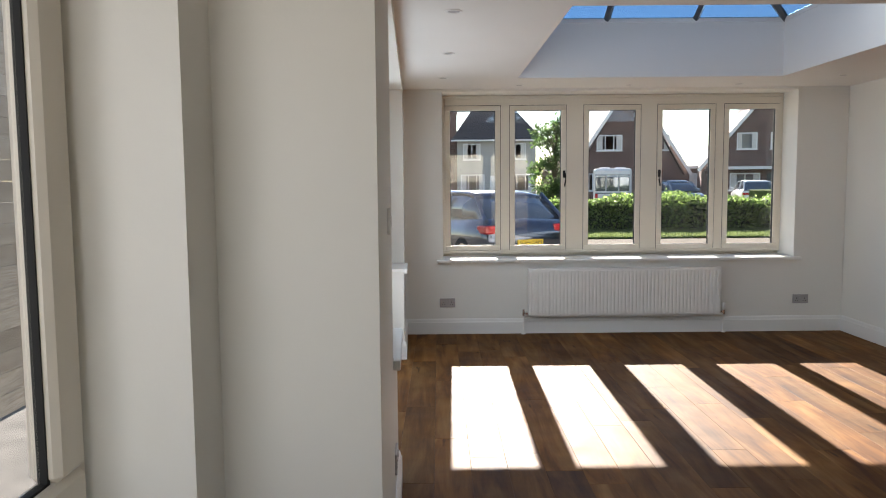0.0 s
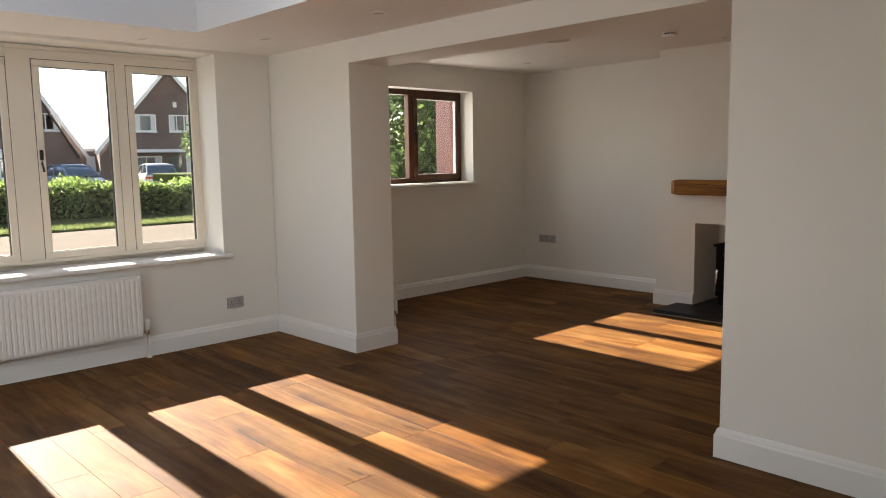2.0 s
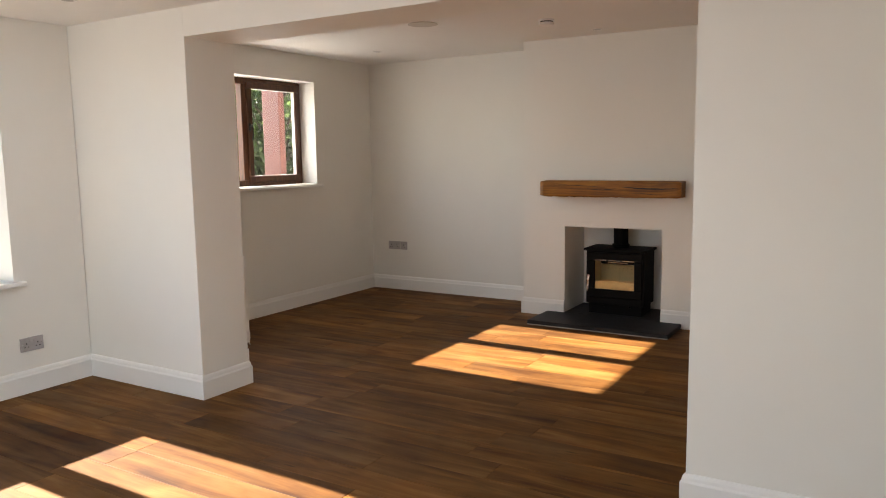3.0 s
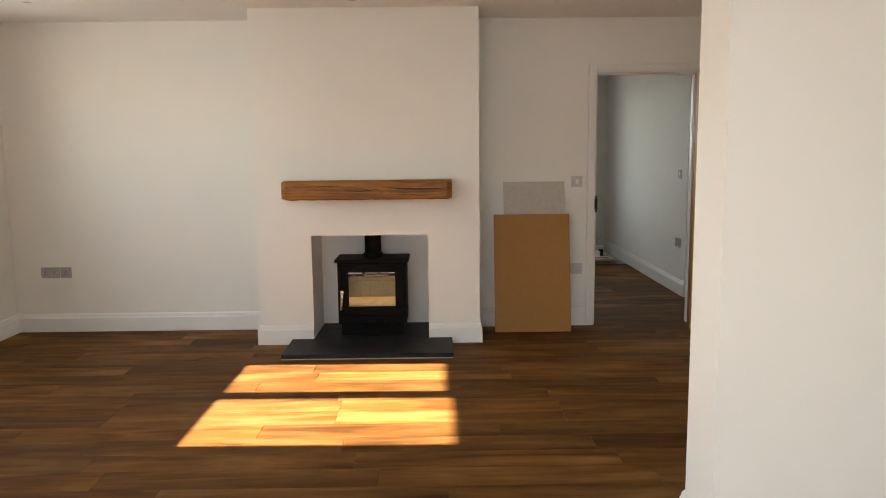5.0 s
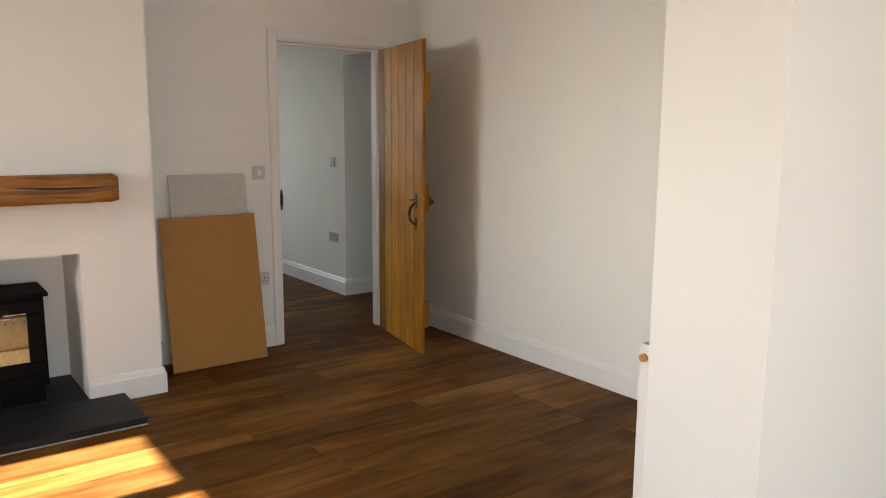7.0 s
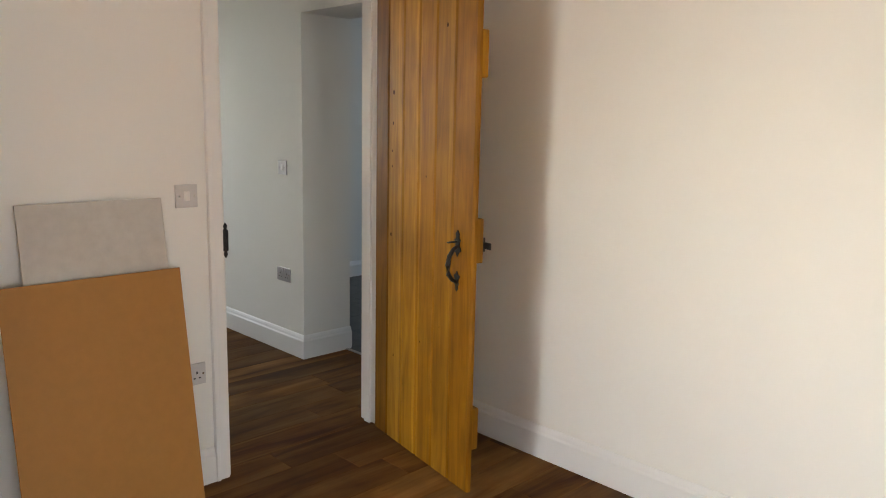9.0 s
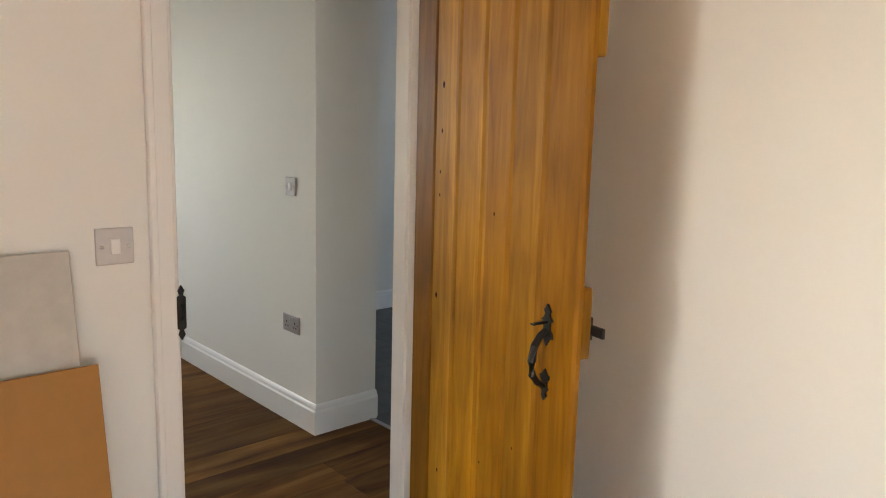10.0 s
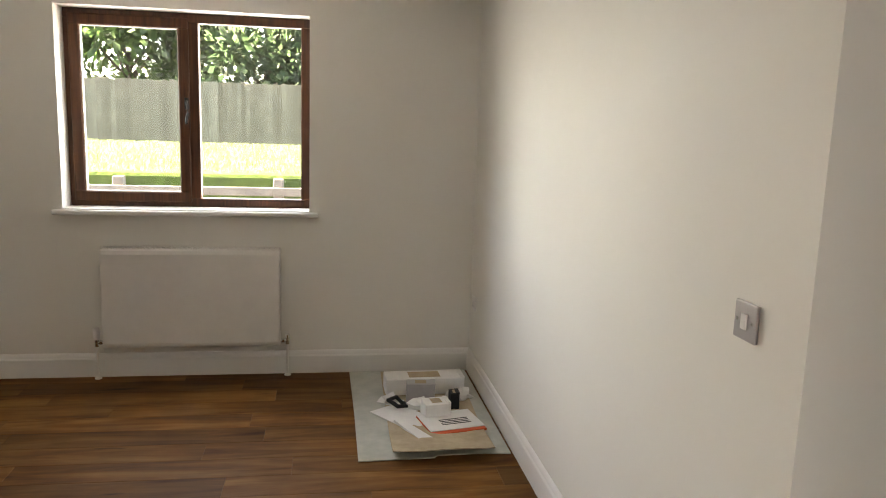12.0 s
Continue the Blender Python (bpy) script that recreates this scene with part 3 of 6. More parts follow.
def side_doors():
    """Glazed double doors with a side light either end, at the outer face of the side wall; local x along, y outwards."""
    d = 0.24
    w = tagged(part("window_4", frame_bm(DA, DD, 0.735, 2.21, d, d + 0.07, 0.05), CREAM), "cream framed glazed garden doors with side lights", "window", kind="structure")
    w.matrix_world = LEFT_M
    part("door_post", B(DB - 0.05, DB, d - 0.001, d + 0.069, 0, 2.158, 0.003, 1), CREAM, w)
    part("door_post", B(DC, DC + 0.05, d - 0.001, d + 0.069, 0, 2.158, 0.003, 1), CREAM, w)
    mid = (DB + DC) / 2
    for a, b in ((DB + 0.004, mid - 0.002), (mid + 0.002, DC - 0.004)):
        s = part("glazed_door", frame_bm(a, b, 0.03, 2.155, d - 0.012, d + 0.05, 0.09), CREAM, w)
        part("pane", B(a + 0.085, b - 0.085, d + 0.014, d + 0.02, 0.115, 2.07), GLASS, s)
    espag_handle(w, DC - 0.05, d - 0.012, 1.42, BLACK_IRON)
    pane(DA + 0.045, DB - 0.045, 0.78, 2.165, d + 0.03, w)
    pane(DC + 0.045, DD - 0.045, 0.78, 2.165, d + 0.03, w)
    part("threshold", B(DB, DC, d - 0.05, d + 0.09, 0, 0.03), CREAM, w)
    for a, b in ((DA, DB), (DC, DD)):
        e0, e1 = (a - 0.05, b + 0.02) if a == DA else (a - 0.02, b + 0.05)
        bm = B(e0, e1, -0.03, -0.001, 0.70, 0.74, 0.006)
        box(bm, max(a, e0) - (0.02 if a == DC else 0), min(b, e1) + (0.02 if a == DA else 0), -0.01, d + 0.03, 0.717, 0.7395, 0.003)
        part("window_sill", bm, TRIM, w, "white painted sill board")


side_doors()


def near_window():
    """Window beside the start; local x along +y, y outwards."""
    m = Matrix.Translation((-0.89, -1.6, 0)) @ Matrix.Rotation(math.pi / 2, 4, "Z")
    a, b, z0, z1, d = 1.3, 3.37, 0.66, 2.21, 0.25
    w = tagged(part("window_5", frame_bm(a, b, z0, z1, d, d + 0.07, 0.055), CREAM), "cream framed window beside a white reveal", "window", kind="structure")
    w.matrix_world = m
    s = part("sash", frame_bm(a + 0.03, b - 0.03, z0 + 0.03, z1 - 0.03, d - 0.02, d + 0.05, 0.12, 0.014), CREAM, w)
    part("gasket", frame_bm(a + 0.145, b - 0.145, z0 + 0.145, z1 - 0.145, d + 0.004, d + 0.024, 0.011, 0), RUBBER, s, "black glazing gasket")
    pane(a + 0.145, b - 0.145, z0 + 0.145, z1 - 0.145, d + 0.014, w)
    bm = B(a + 0.001, b - 0.001, 0.004, d + 0.02, z0 - 0.005, z0 + 0.003)
    part("window_sill", bm, TRIM, w, "white painted sill board")


near_window()


# never in view; placed to fit the pale reflection in the front panes
def rear_doors():
    """Glazed garden doors in the wall behind the start; local x along, y outwards."""
    a, b, d = 0.92, 2.97, 0.2
    w = tagged(part("window_6", frame_bm(a, b, 0.03, 2.15, d, d + 0.07, 0.05), CREAM), "cream framed glazed double doors to the rear garden", "window", kind="structure")
    w.matrix_world = Matrix.Translation((-1.22, -1.6, 0)) @ Matrix.Diagonal((1, -1, 1, 1))
    mid = (a + b) / 2
    for p, q in ((a + 0.04, mid - 0.002), (mid + 0.002, b - 0.04)):
        s = part("glazed_door", frame_bm(p, q, 0.06, 2.12, d - 0.012, d + 0.05, 0.09), CREAM, w)
        part("pane", B(p + 0.085, q - 0.085, d + 0.014, d + 0.02, 0.145, 2.035), GLASS, s)


rear_doors()


# roof lantern over the well
def lantern():
    L = tagged(part("roof_lantern", frame_bm(SX0 - 0.06, SX1 + 0.06, SY0 - 0.06, SY1 + 0.06, 0, 0.04, 0.066), TRIM), "hipped glass roof lantern with slim grey bars", "roof lantern", kind="structure")
    # the ring lies flat: its y is up
    L.matrix_world = Matrix.Translation((0, 0, WT)) @ Matrix(((1, 0, 0, 0), (0, 0, 1, 0), (0, 1, 0, 0), (0, 0, 0, 1)))
    flat = L.matrix_world.inverted()
    x0, x1, y0, y1, zr = SX0, SX1, SY0, SY1, 0.62
    cx = (x0 + x1) / 2
    run = (x1 - x0) / 2
    ra, rb = Vector((cx, y0 + run, zr)), Vector((cx, y1 - run, zr))
    low = 0.03

    def bar(p, q, r=0.032):
        bm = sweep(bmesh.new(), [p, q], r, 4)
        ob = part("glazing_bar", bm, ALU, L)
        ob.matrix_parent_inverse = flat
        ob.matrix_basis = Matrix.Translation((0, 0, WT))

    def sheet(*ps):
        bm = bmesh.new()
        lo = [bm.verts.new(p) for p in ps]
        bm.faces.new(lo)
        r = bmesh.ops.extrude_face_region(bm, geom=bm.faces[:])
        bmesh.ops.translate(bm, vec=(0, 0, 0.008), verts=[g for g in r["geom"] if isinstance(g, bmesh.types.BMVert)])
        ob = part("pane", bm, ROOF_GLASS, L, "roof glass with the sky's blue put into its tint")
        ob.matrix_parent_inverse = flat
        ob.matrix_basis = Matrix.Translation((0, 0, WT))

    A, Bc, C, D = (Vector((x0, y0, low)), Vector((x1, y0, low)), Vector((x1, y1, low)), Vector((x0, y1, low)))
    sheet(A, Bc, ra)
    sheet(Bc, C, rb, ra)
    sheet(C, D, rb)
    sheet(D, A, ra, rb)
    bar(ra, rb, 0.04)
    for p, q in ((A, ra), (Bc, ra), (C, rb), (D, rb)):
        bar(p, q, 0.036)
    for f in (1 / 3, 2 / 3):
        for y, yr in ((y0, ra), (y1, rb)):
            px = x0 + (x1 - x0) * f
            k = (1 - abs(f - 0.5) * 2)
            q = Vector((px, y + (run * k if y == y0 else -run * k), low + (zr - low) * k))
            bar(Vector((px, y, low)), q, 0.028)
    for f in (0.28, 0.5, 0.72):
        yy = y0 + (y1 - y0) * f
        yc = min(max(yy, ra.y), rb.y)
        k = 1 - max(0, ra.y - yy, yy - rb.y) / run
        for x, s in ((x0, 1), (x1, -1)):
            bar(Vector((x, yy, low)), Vector((x + s * run * k, yy, low + (zr - low) * k)), 0.028)


lantern()


# ---------------------------------------------------------------- living room fittings
MORTAR = plain("pale_mortar", (0.35, 0.32, 0.28), 0.9)


def hearth():
    bm = B(6.17, CX - 0.001, 3.957, 5.133, 0.003, 0.042, 0.003, 1)
    bk = B(CX + 0.001, LVX - 0.013, FY0 + 0.002, FY1 - 0.002, 0.003, 0.042)
    h = thing("hearth", pose(0, 0, 0), "dark grey slate hearth slab on the wooden floor", "hearth")
    part("front_slab", bm, SLATE, h)
    part("back_slab", bk, SLATE, h)
    part("edge_strip", B(6.1675, 6.1698, 3.957, 5.133, 0.004, 0.012), MORTAR, h, "pale mortar line under the slab edge")


def mantel():
    bm = bmesh.new()
    x0, x1, y0, y1, z0, z1 = 6.468, CX + 0.0, 3.953, 5.150, 1.070, 1.204
    n = 36
    rows = []
    rnd = random.Random(4)
    for i in range(n + 1):
        y = y0 + (y1 - y0) * i / n
        j = lambda a: rnd.uniform(-a, a)
        e = 0.010 if i in (0, n) else 0.0
        pts = [(x1, z0 + 0.002), (x0 + 0.014, z0 + j(0.002) + e), (x0 + 0.003 + e, z0 + 0.012 + j(0.003)), (x0 + e + j(0.0015), (z0 + z1) / 2), (x0 + 0.003 + e, z1 - 0.012 + j(0.003)), (x0 + 0.014, z1 + j(0.002) - e), (x1, z1)]
        rows.append([bm.verts.new((a, y, b)) for a, b in pts])
    for a, b in zip(rows, rows[1:]):
        for i in range(len(a) - 1):
            bm.faces.new((a[i], b[i], b[i + 1], a[i + 1]))
    bm.faces.new(rows[0])
    bm.faces.new(rows[-1][::-1])
    ob = tagged(part("mantel_beam", bm, BEAM), "reclaimed golden oak beam mantel with a long drying crack", "mantel")
    # drying cracks along the face
    for ya, yb, z, w in ((3.97, 4.45, 1.148, 0.0050), (4.45, 4.72, 1.137, 0.0025), (4.60, 5.10, 1.165, 0.0015), (4.1, 4.4, 1.10, 0.001)):
        bm = bmesh.new()
        k = 14
        top, bot = [], []
        for i in range(k + 1):
            f = i / k
            zz = z + 0.006 * math.sin(5 * f + z * 90) + rnd.uniform(-0.0015, 0.0015)
            ww = w * math.sin(math.pi * min(1, max(0, f))) + 0.0003
            top.append(bm.verts.new((x0 - 0.0022, ya + (yb - ya) * f, zz + ww)))
            bot.append(bm.verts.new((x0 - 0.0022, ya + (yb - ya) * f, zz - ww)))
        for i in range(k):
            bm.faces.new((top[i], top[i + 1], bot[i + 1], bot[i]))
        r = bmesh.ops.extrude_face_region(bm, geom=bm.faces[:])
        bmesh.ops.translate(bm, vec=(0.004, 0, 0), verts=[g for g in r["geom"] if isinstance(g, bmesh.types.BMVert)])
        part("crack", bm, DARK, ob, "dark drying crack")
    return ob


def stove():
    s = thing("stove", pose(6.69, 4.548, 0.042), "black steel wood-burning stove with a glass door on the slate hearth", "stove")
    W, D, z0, z1 = 0.255, 0.30, 0.09, 0.55
    bm = bmesh.new()
    # firebox open at the front
    box(bm, 0.004, D, -W, -W + 0.02, z0, z1)
    box(bm, 0.004, D, W - 0.02, W, z0, z1)
    box(bm, D - 0.02, D, -W + 0.02, W - 0.02, z0, z1)
    box(bm, 0.004, D - 0.02, -W + 0.02, W - 0.02, z0, z0 + 0.03)
    box(bm, 0.004, D - 0.02, -W + 0.02, W - 0.02, z1 - 0.02, z1)
    part("body", bm, STOVE_IRON, s)
    part("top_plate", B(-0.02, D + 0.01, -W - 0.02, W + 0.02, z1, z1 + 0.022, 0.005), STOVE_IRON, s)
    part("base", B(0.012, D - 0.01, -W + 0.02, W - 0.02, 0.0, z0, 0.004), STOVE_IRON, s)
    gy, gz1 = 0.178, 0.452
    door = part("stove_door", frame_bm(-W + 0.012, W - 0.012, 0.15, z1 - 0.012, -0.022, 0.003, 0.07, 0.006), STOVE_IRON, s)
    door.data.transform(Matrix(((0, 1, 0, 0), (1, 0, 0, 0), (0, 0, 1, 0), (0, 0, 0, 1))))
    door.data.flip_normals()
    part("pane", B(-0.010, -0.005, -gy, gy, 0.205, gz1 + 0.02), GLASS, door, "clear stove glass")
    part("lower_panel", B(-0.012, 0.006, -W + 0.012, W - 0.012, z0, 0.148, 0.003), STOVE_IRON, s)
    for y in (-0.135, 0.09):
        part("air_knob", tube(bmesh.new(), (-0.035, y, 0.075), (-0.004, y, 0.075), 0.010), STOVE_IRON, s)
    for y in (-0.12, 0.0, 0.12):
        part("vent_slot", B(-0.0245, -0.0215, y - 0.05, y + 0.05, 0.472, 0.478), CHROME, door, "bright air-wash slot")
    part("trim_bar", B(-0.026, -0.0215, -0.12, 0.05, 0.455, 0.461), CHROME, door, "bright metal trim bar")
    part("lining", B(D - 0.05, D - 0.022, -W + 0.022, W - 0.022, 0.122, 0.40, 0.004), VERMIC, s, "pale fire-brick back panel")
    part("lining", B(0.03, D - 0.05, -W + 0.022, -W + 0.045, 0.122, 0.46), VERMIC, s, "pale fire-brick side panel")
    part("lining", B(0.03, D - 0.05, W - 0.045, W - 0.022, 0.122, 0.46), VERMIC, s, "pale fire-brick side panel")
    part("lining", B(0.03, D - 0.05, -W + 0.05, W - 0.05, 0.122, 0.15), VERMIC, s, "pale fire-brick floor")
    part("log_retainer", B(0.02, 0.04, -W + 0.05, W - 0.05, 0.15, 0.285, 0.003), VERMIC, s, "pale lower fire board")
    bm = bmesh.new()
    m = Matrix.Translation((0.05, 0, 0.46)) @ Matrix.Rotation(radians(-18), 4, "Y")
    box(bm, 0, 0.2, -W + 0.03, W - 0.03, 0, 0.02, m=m)
    part("baffle", bm, VERMIC, s, "pale baffle board")
    for y in range(9):
        part("air_hole", tube(bmesh.new(), (D - 0.052, -0.14 + y * 0.035, 0.37), (D - 0.0495, -0.14 + y * 0.035, 0.37), 0.004, seg=8), DARK, s)
    h = part("door_handle", sweep(bmesh.new(), [(-0.045, 0.218, 0.335), (-0.05, 0.22, 0.30), (-0.052, 0.226, 0.22), (-0.05, 0.228, 0.205)], [0.008, 0.010, 0.010, 0.008], 10), CHROME, door, "polished steel door handle")
    part("handle_boss", tube(bmesh.new(), (-0.022, 0.218, 0.335), (-0.05, 0.218, 0.335), 0.014), CHROME, h)
    f = part("flue_pipe", tube(bmesh.new(), (0.16, 0, z1 + 0.018), (0.16, 0, FZ + 0.6), 0.0625, seg=32), STOVE_IRON, s, "black flue pipe")
    part("flue_collar", lathe(bmesh.new(), [(0.068, 0), (0.075, 0.004), (0.075, 0.03), (0.066, 0.036), (0.063, 0.036)], 32, Matrix.Translation((0.16, 0, z1 + 0.02))), STOVE_IRON, f)


hearth()
mantel()
stove()


def leaning(name, mat, y0, y1, height, foot, top, thick, label, category, seed=0):
    """A sheet leaning on the wall: foot and top are its lower and upper x."""
    a = math.asin((top - foot) / height)
    bm = B(-thick, 0, y0, y1, 0, height, 0.0015, 1)
    ob = tagged(part(name, bm, mat), label, category)
    ob.matrix_world = Matrix.Translation((foot, 0, 0.004 + thick * math.sin(a))) @ Matrix.Rotation(a, 4, "Y")
    return ob


leaning("hardboard_sheet", MDF, 3.028, 3.618, 0.915, 6.872, 7.02, 0.004, "brown hardboard sheet leaning against the wall", "board")
leaning("backer_board", BACKER, 3.058, 3.535, 1.165, 6.905, 7.090, 0.008, "pale grey backer board leaning on the wall", "board")


# ---------------------------------------------------------------- oak ledged door
KNOT = plain("dark_knot", (0.045, 0.016, 0.005), 0.9, 0, 0.3, 300.0, 0.05, 0.1)


def oak_door():
    # frame and architrave in the wall
    fr = bmesh.new()
    x0, x1 = LVX - 0.004, LVX + 0.124
    box(fr, x0, x1, DY0 - 0.028, DY0, 0, DZ + 0.028, 0.002, 1)
    box(fr, x0, x1, DY1, DY1 + 0.028, 0, DZ + 0.028, 0.002, 1)
    box(fr, x0, x1, DY0, DY1, DZ, DZ + 0.028, 0.002, 1)
    f = structure("door_frame", fr, TRIM, "white painted door lining", "door frame")
    st = bmesh.new()
    xs0, xs1 = LVX + 0.045, LVX + 0.085
    box(st, xs0, xs1, DY0 + 0.0005, DY0 + 0.013, 0, DZ)
    box(st, xs0, xs1, DY1 - 0.013, DY1 - 0.0005, 0, DZ)
    box(st, xs0, xs1, DY0 + 0.013, DY1 - 0.013, DZ - 0.013, DZ - 0.0005)
    part("door_stop", st, TRIM, f)
    for side, xa, xb in ((0, LVX - 0.020, LVX - 0.002), (1, LVX + 0.122, LVX + 0.140)):
        bm = bmesh.new()
        lo, hi, w = DY0 - 0.012, DY1 + 0.012, 0.058
        for q in ((lo - w, lo, 0, DZ + 0.012 + w), (hi, hi + w, 0, DZ + 0.012 + w), (lo, hi, DZ + 0.012, DZ + 0.012 + w)):
            box(bm, xa, xb, *q, 0.004, 2)
        xe0, xe1 = (xa - 0.006, xa) if side == 0 else (xb, xb + 0.006)
        for q in ((lo - w, lo - w + 0.016, 0, DZ + 0.012 + w), (hi + w - 0.016, hi + w, 0, DZ + 0.012 + w), (lo - w, hi + w, DZ + w - 0.004, DZ + 0.012 + w)):
            box(bm, xe0, xe1, *q, 0.002, 1)
        part("architrave", bm, TRIM, f)
    # keeper plate on the lining
    k = part("latch_keeper", prism(bmesh.new(), [(-0.016, -0.055), (-0.006, -0.062), (-0.012, -0.078), (0, -0.098), (0.012, -0.078), (0.006, -0.062), (0.016, -0.055), (0.016, 0.055), (0.006, 0.062), (0.012, 0.078), (0, 0.098), (-0.012, 0.078), (-0.006, 0.062), (-0.016, 0.055)], 0, 0.004,
                                 Matrix.Translation((LVX - 0.0045, DY1 - 0.003, 0.975)) @ Matrix(((0, 0, -1, 0), (-1, 0, 0, 0), (0, 1, 0, 0), (0, 0, 0, 1))) @ Matrix.Diagonal((0.72, 0.72, 1, 1))), BLACK_IRON, f, "black iron latch keeper")
    part("keeper_hook", sweep(bmesh.new(), [(LVX - 0.006, DY1 - 0.004, 0.955), (LVX - 0.014, DY1 - 0.006, 0.965), (LVX - 0.014, DY1 - 0.006, 0.985), (LVX - 0.006, DY1 - 0.004, 0.995)], 0.004, 6), BLACK_IRON, k)

    # leaf: local x from the hinge to the free edge, y the planked face's way out
    hx, hy = LVX - 0.012, DY0 + 0.004
    ex, ey = 6.332, 2.188
    ang = math.atan2(ey - hy, ex - hx)
    L = math.hypot(ex - hx, ey - hy)
    d = thing("door_1", Matrix.Translation((hx, hy, 0.008)) @ Matrix.Rotation(ang, 4, "Z"), "open ledged oak plank door with black iron latch", "door", kind="structure")
    n, Hh = 6, 1.972
    ws = [0.118, 0.131, 0.126, 0.128, 0.131, 0.140]
    tot = sum(ws)
    x = 0.0
    T = 0.020
    for i, w in enumerate(ws):
        w *= L / tot
        bm = bmesh.new()
        c = 0.008
        prof = [(x + 0.0006, 0), (x + w - 0.0006, 0), (x + w - 0.0006, -T + c), (x + w - c, -T), (x + c, -T), (x + 0.0006, -T + c)]
        prism(bm, prof, 0, Hh, Matrix.Translation((0, 0, 0)))
        uv = bm.loops.layers.uv.new("across")
        for f in bm.faces:
            for lp_ in f.loops:
                lp_[uv].uv = ((lp_.vert.co.x - x) / w, lp_.vert.co.z)
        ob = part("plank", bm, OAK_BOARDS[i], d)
        if i == 1:
            for kx, kz, kr in ((0.045, 1.56, 0.011), (0.042, 1.43, 0.008), (0.036, 1.312, 0.006), (0.036, 1.245, 0.006), (0.03, 0.945, 0.010), (0.06, 0.40, 0.007)):
                m = Matrix.Translation((x + kx, -T + 0.0002, kz)) @ Matrix.Rotation(math.pi / 2, 4, "X") @ Matrix.Diagonal((0.8, 1.35, 1, 1))
                part("knot", lathe(bmesh.new(), [(kr * 0.75, 0), (kr * 0.6, 0.0004), (0.0005, 0.0006)], 12, m), KNOT, ob, "dark knot in the wood")
        if i in (3, 4):
            for kx, kz, kr in ((0.06, 1.22, 0.006), (0.03, 0.52, 0.005)) if i == 3 else ((0.07, 1.80, 0.010), (0.05, 0.62, 0.004)):
                m = Matrix.Translation((x + kx, -T + 0.0002, kz)) @ Matrix.Rotation(math.pi / 2, 4, "X") @ Matrix.Diagonal((0.8, 1.35, 1, 1))
                part("knot", lathe(bmesh.new(), [(kr * 0.75, 0), (kr * 0.6, 0.0004), (0.0005, 0.0006)], 12, m), KNOT, ob, "dark knot in the wood")
        x += w
    # faces: local -y is the planked side (towards the room), ledges on +y
    for z in (0.17, 0.915, 1.60):
        part("ledge", B(0.02, L - 0.006, 0.0005, 0.034, z, z + 0.17, 0.006), OAK, d)
    for z in (0.255, 1.685):
        bm = bmesh.new()
        box(bm, 0.0, 0.34, 0.0345, 0.039, z - 0.018, z + 0.018, 0.002, 1)
        tube(bm, (0.0, 0.036, z - 0.04), (0.0, 0.036, z + 0.04), 0.008)
        part("strap_hinge", bm, BLACK_IRON, d, "black iron strap hinge")
    # thumb latch handle on the planked face
    hxp = L - 0.098
    zt, zb = 1.025, 0.800
    h = part("latch_handle", sweep(bmesh.new(), [(hxp, -T - 0.004, zt - 0.055), (hxp, -T - 0.022, zt - 0.066), (hxp + 0.004, -T - 0.042, zt - 0.09), (hxp + 0.006, -T - 0.050, zt - 0.125), (hxp + 0.003, -T - 0.044, zt - 0.16), (hxp, -T - 0.026, zt - 0.182), (hxp, -T - 0.005, zt - 0.195)],
                                   [0.007, 0.008, 0.0095, 0.0105, 0.0095, 0.008, 0.007], 10), BLACK_IRON, d, "curved black iron pull handle")
    fleur = [(0, -0.062), (0.012, -0.04), (0.024, -0.036), (0.020, -0.020), (0.012, -0.012), (0.013, 0.012), (0.022, 0.016), (0.012, 0.026), (0.008, 0.036), (0.013, 0.046), (0, 0.066),
             (-0.013, 0.046), (-0.008, 0.036), (-0.012, 0.026), (-0.022, 0.016), (-0.013, 0.012), (-0.012, -0.012), (-0.020, -0.020), (-0.024, -0.036), (-0.012, -0.04)]
    for z, s in ((zt - 0.045, 1.0), (zb + 0.035, -1.0)):
        m = Matrix.Translation((hxp, -T - 0.0002, z)) @ Matrix(((1, 0, 0, 0), (0, 0, -1, 0), (0, s, 0, 0), (0, 0, 0, 1))) @ Matrix.Diagonal((0.95, 0.8, 1, 1) if s > 0 else (0.75, 0.62, 1, 1))
        part("latch_plate", prism(bmesh.new(), fleur, 0, 0.005, m), BLACK_IRON, h)
    bm = bmesh.new()
    box(bm, hxp - 0.005, hxp + 0.005, -T - 0.043, -T - 0.004, zt - 0.040, zt - 0.033, 0.002, 1)
    box(bm, hxp - 0.010, hxp + 0.010, -T - 0.050, -T - 0.042, zt - 0.040, zt - 0.035, 0.003, 1)
    part("thumb_press", bm, BLACK_IRON, h)
    bm = bmesh.new()
    box(bm, hxp - 0.02, L + 0.03, 0.036, 0.044, zt - 0.055, zt - 0.030, 0.002, 1)
    box(bm, L - 0.03, L - 0.02, 0.030, 0.052, zt - 0.07, zt - 0.015, 0.002, 1)
    part("latch_bar", bm, BLACK_IRON, d, "black iron latch bar")


oak_door()


# ---------------------------------------------------------------- radiators
BRASS = plain("dull_brass", (0.45, 0.28, 0.10), 0.4, 0.8, 0.1)


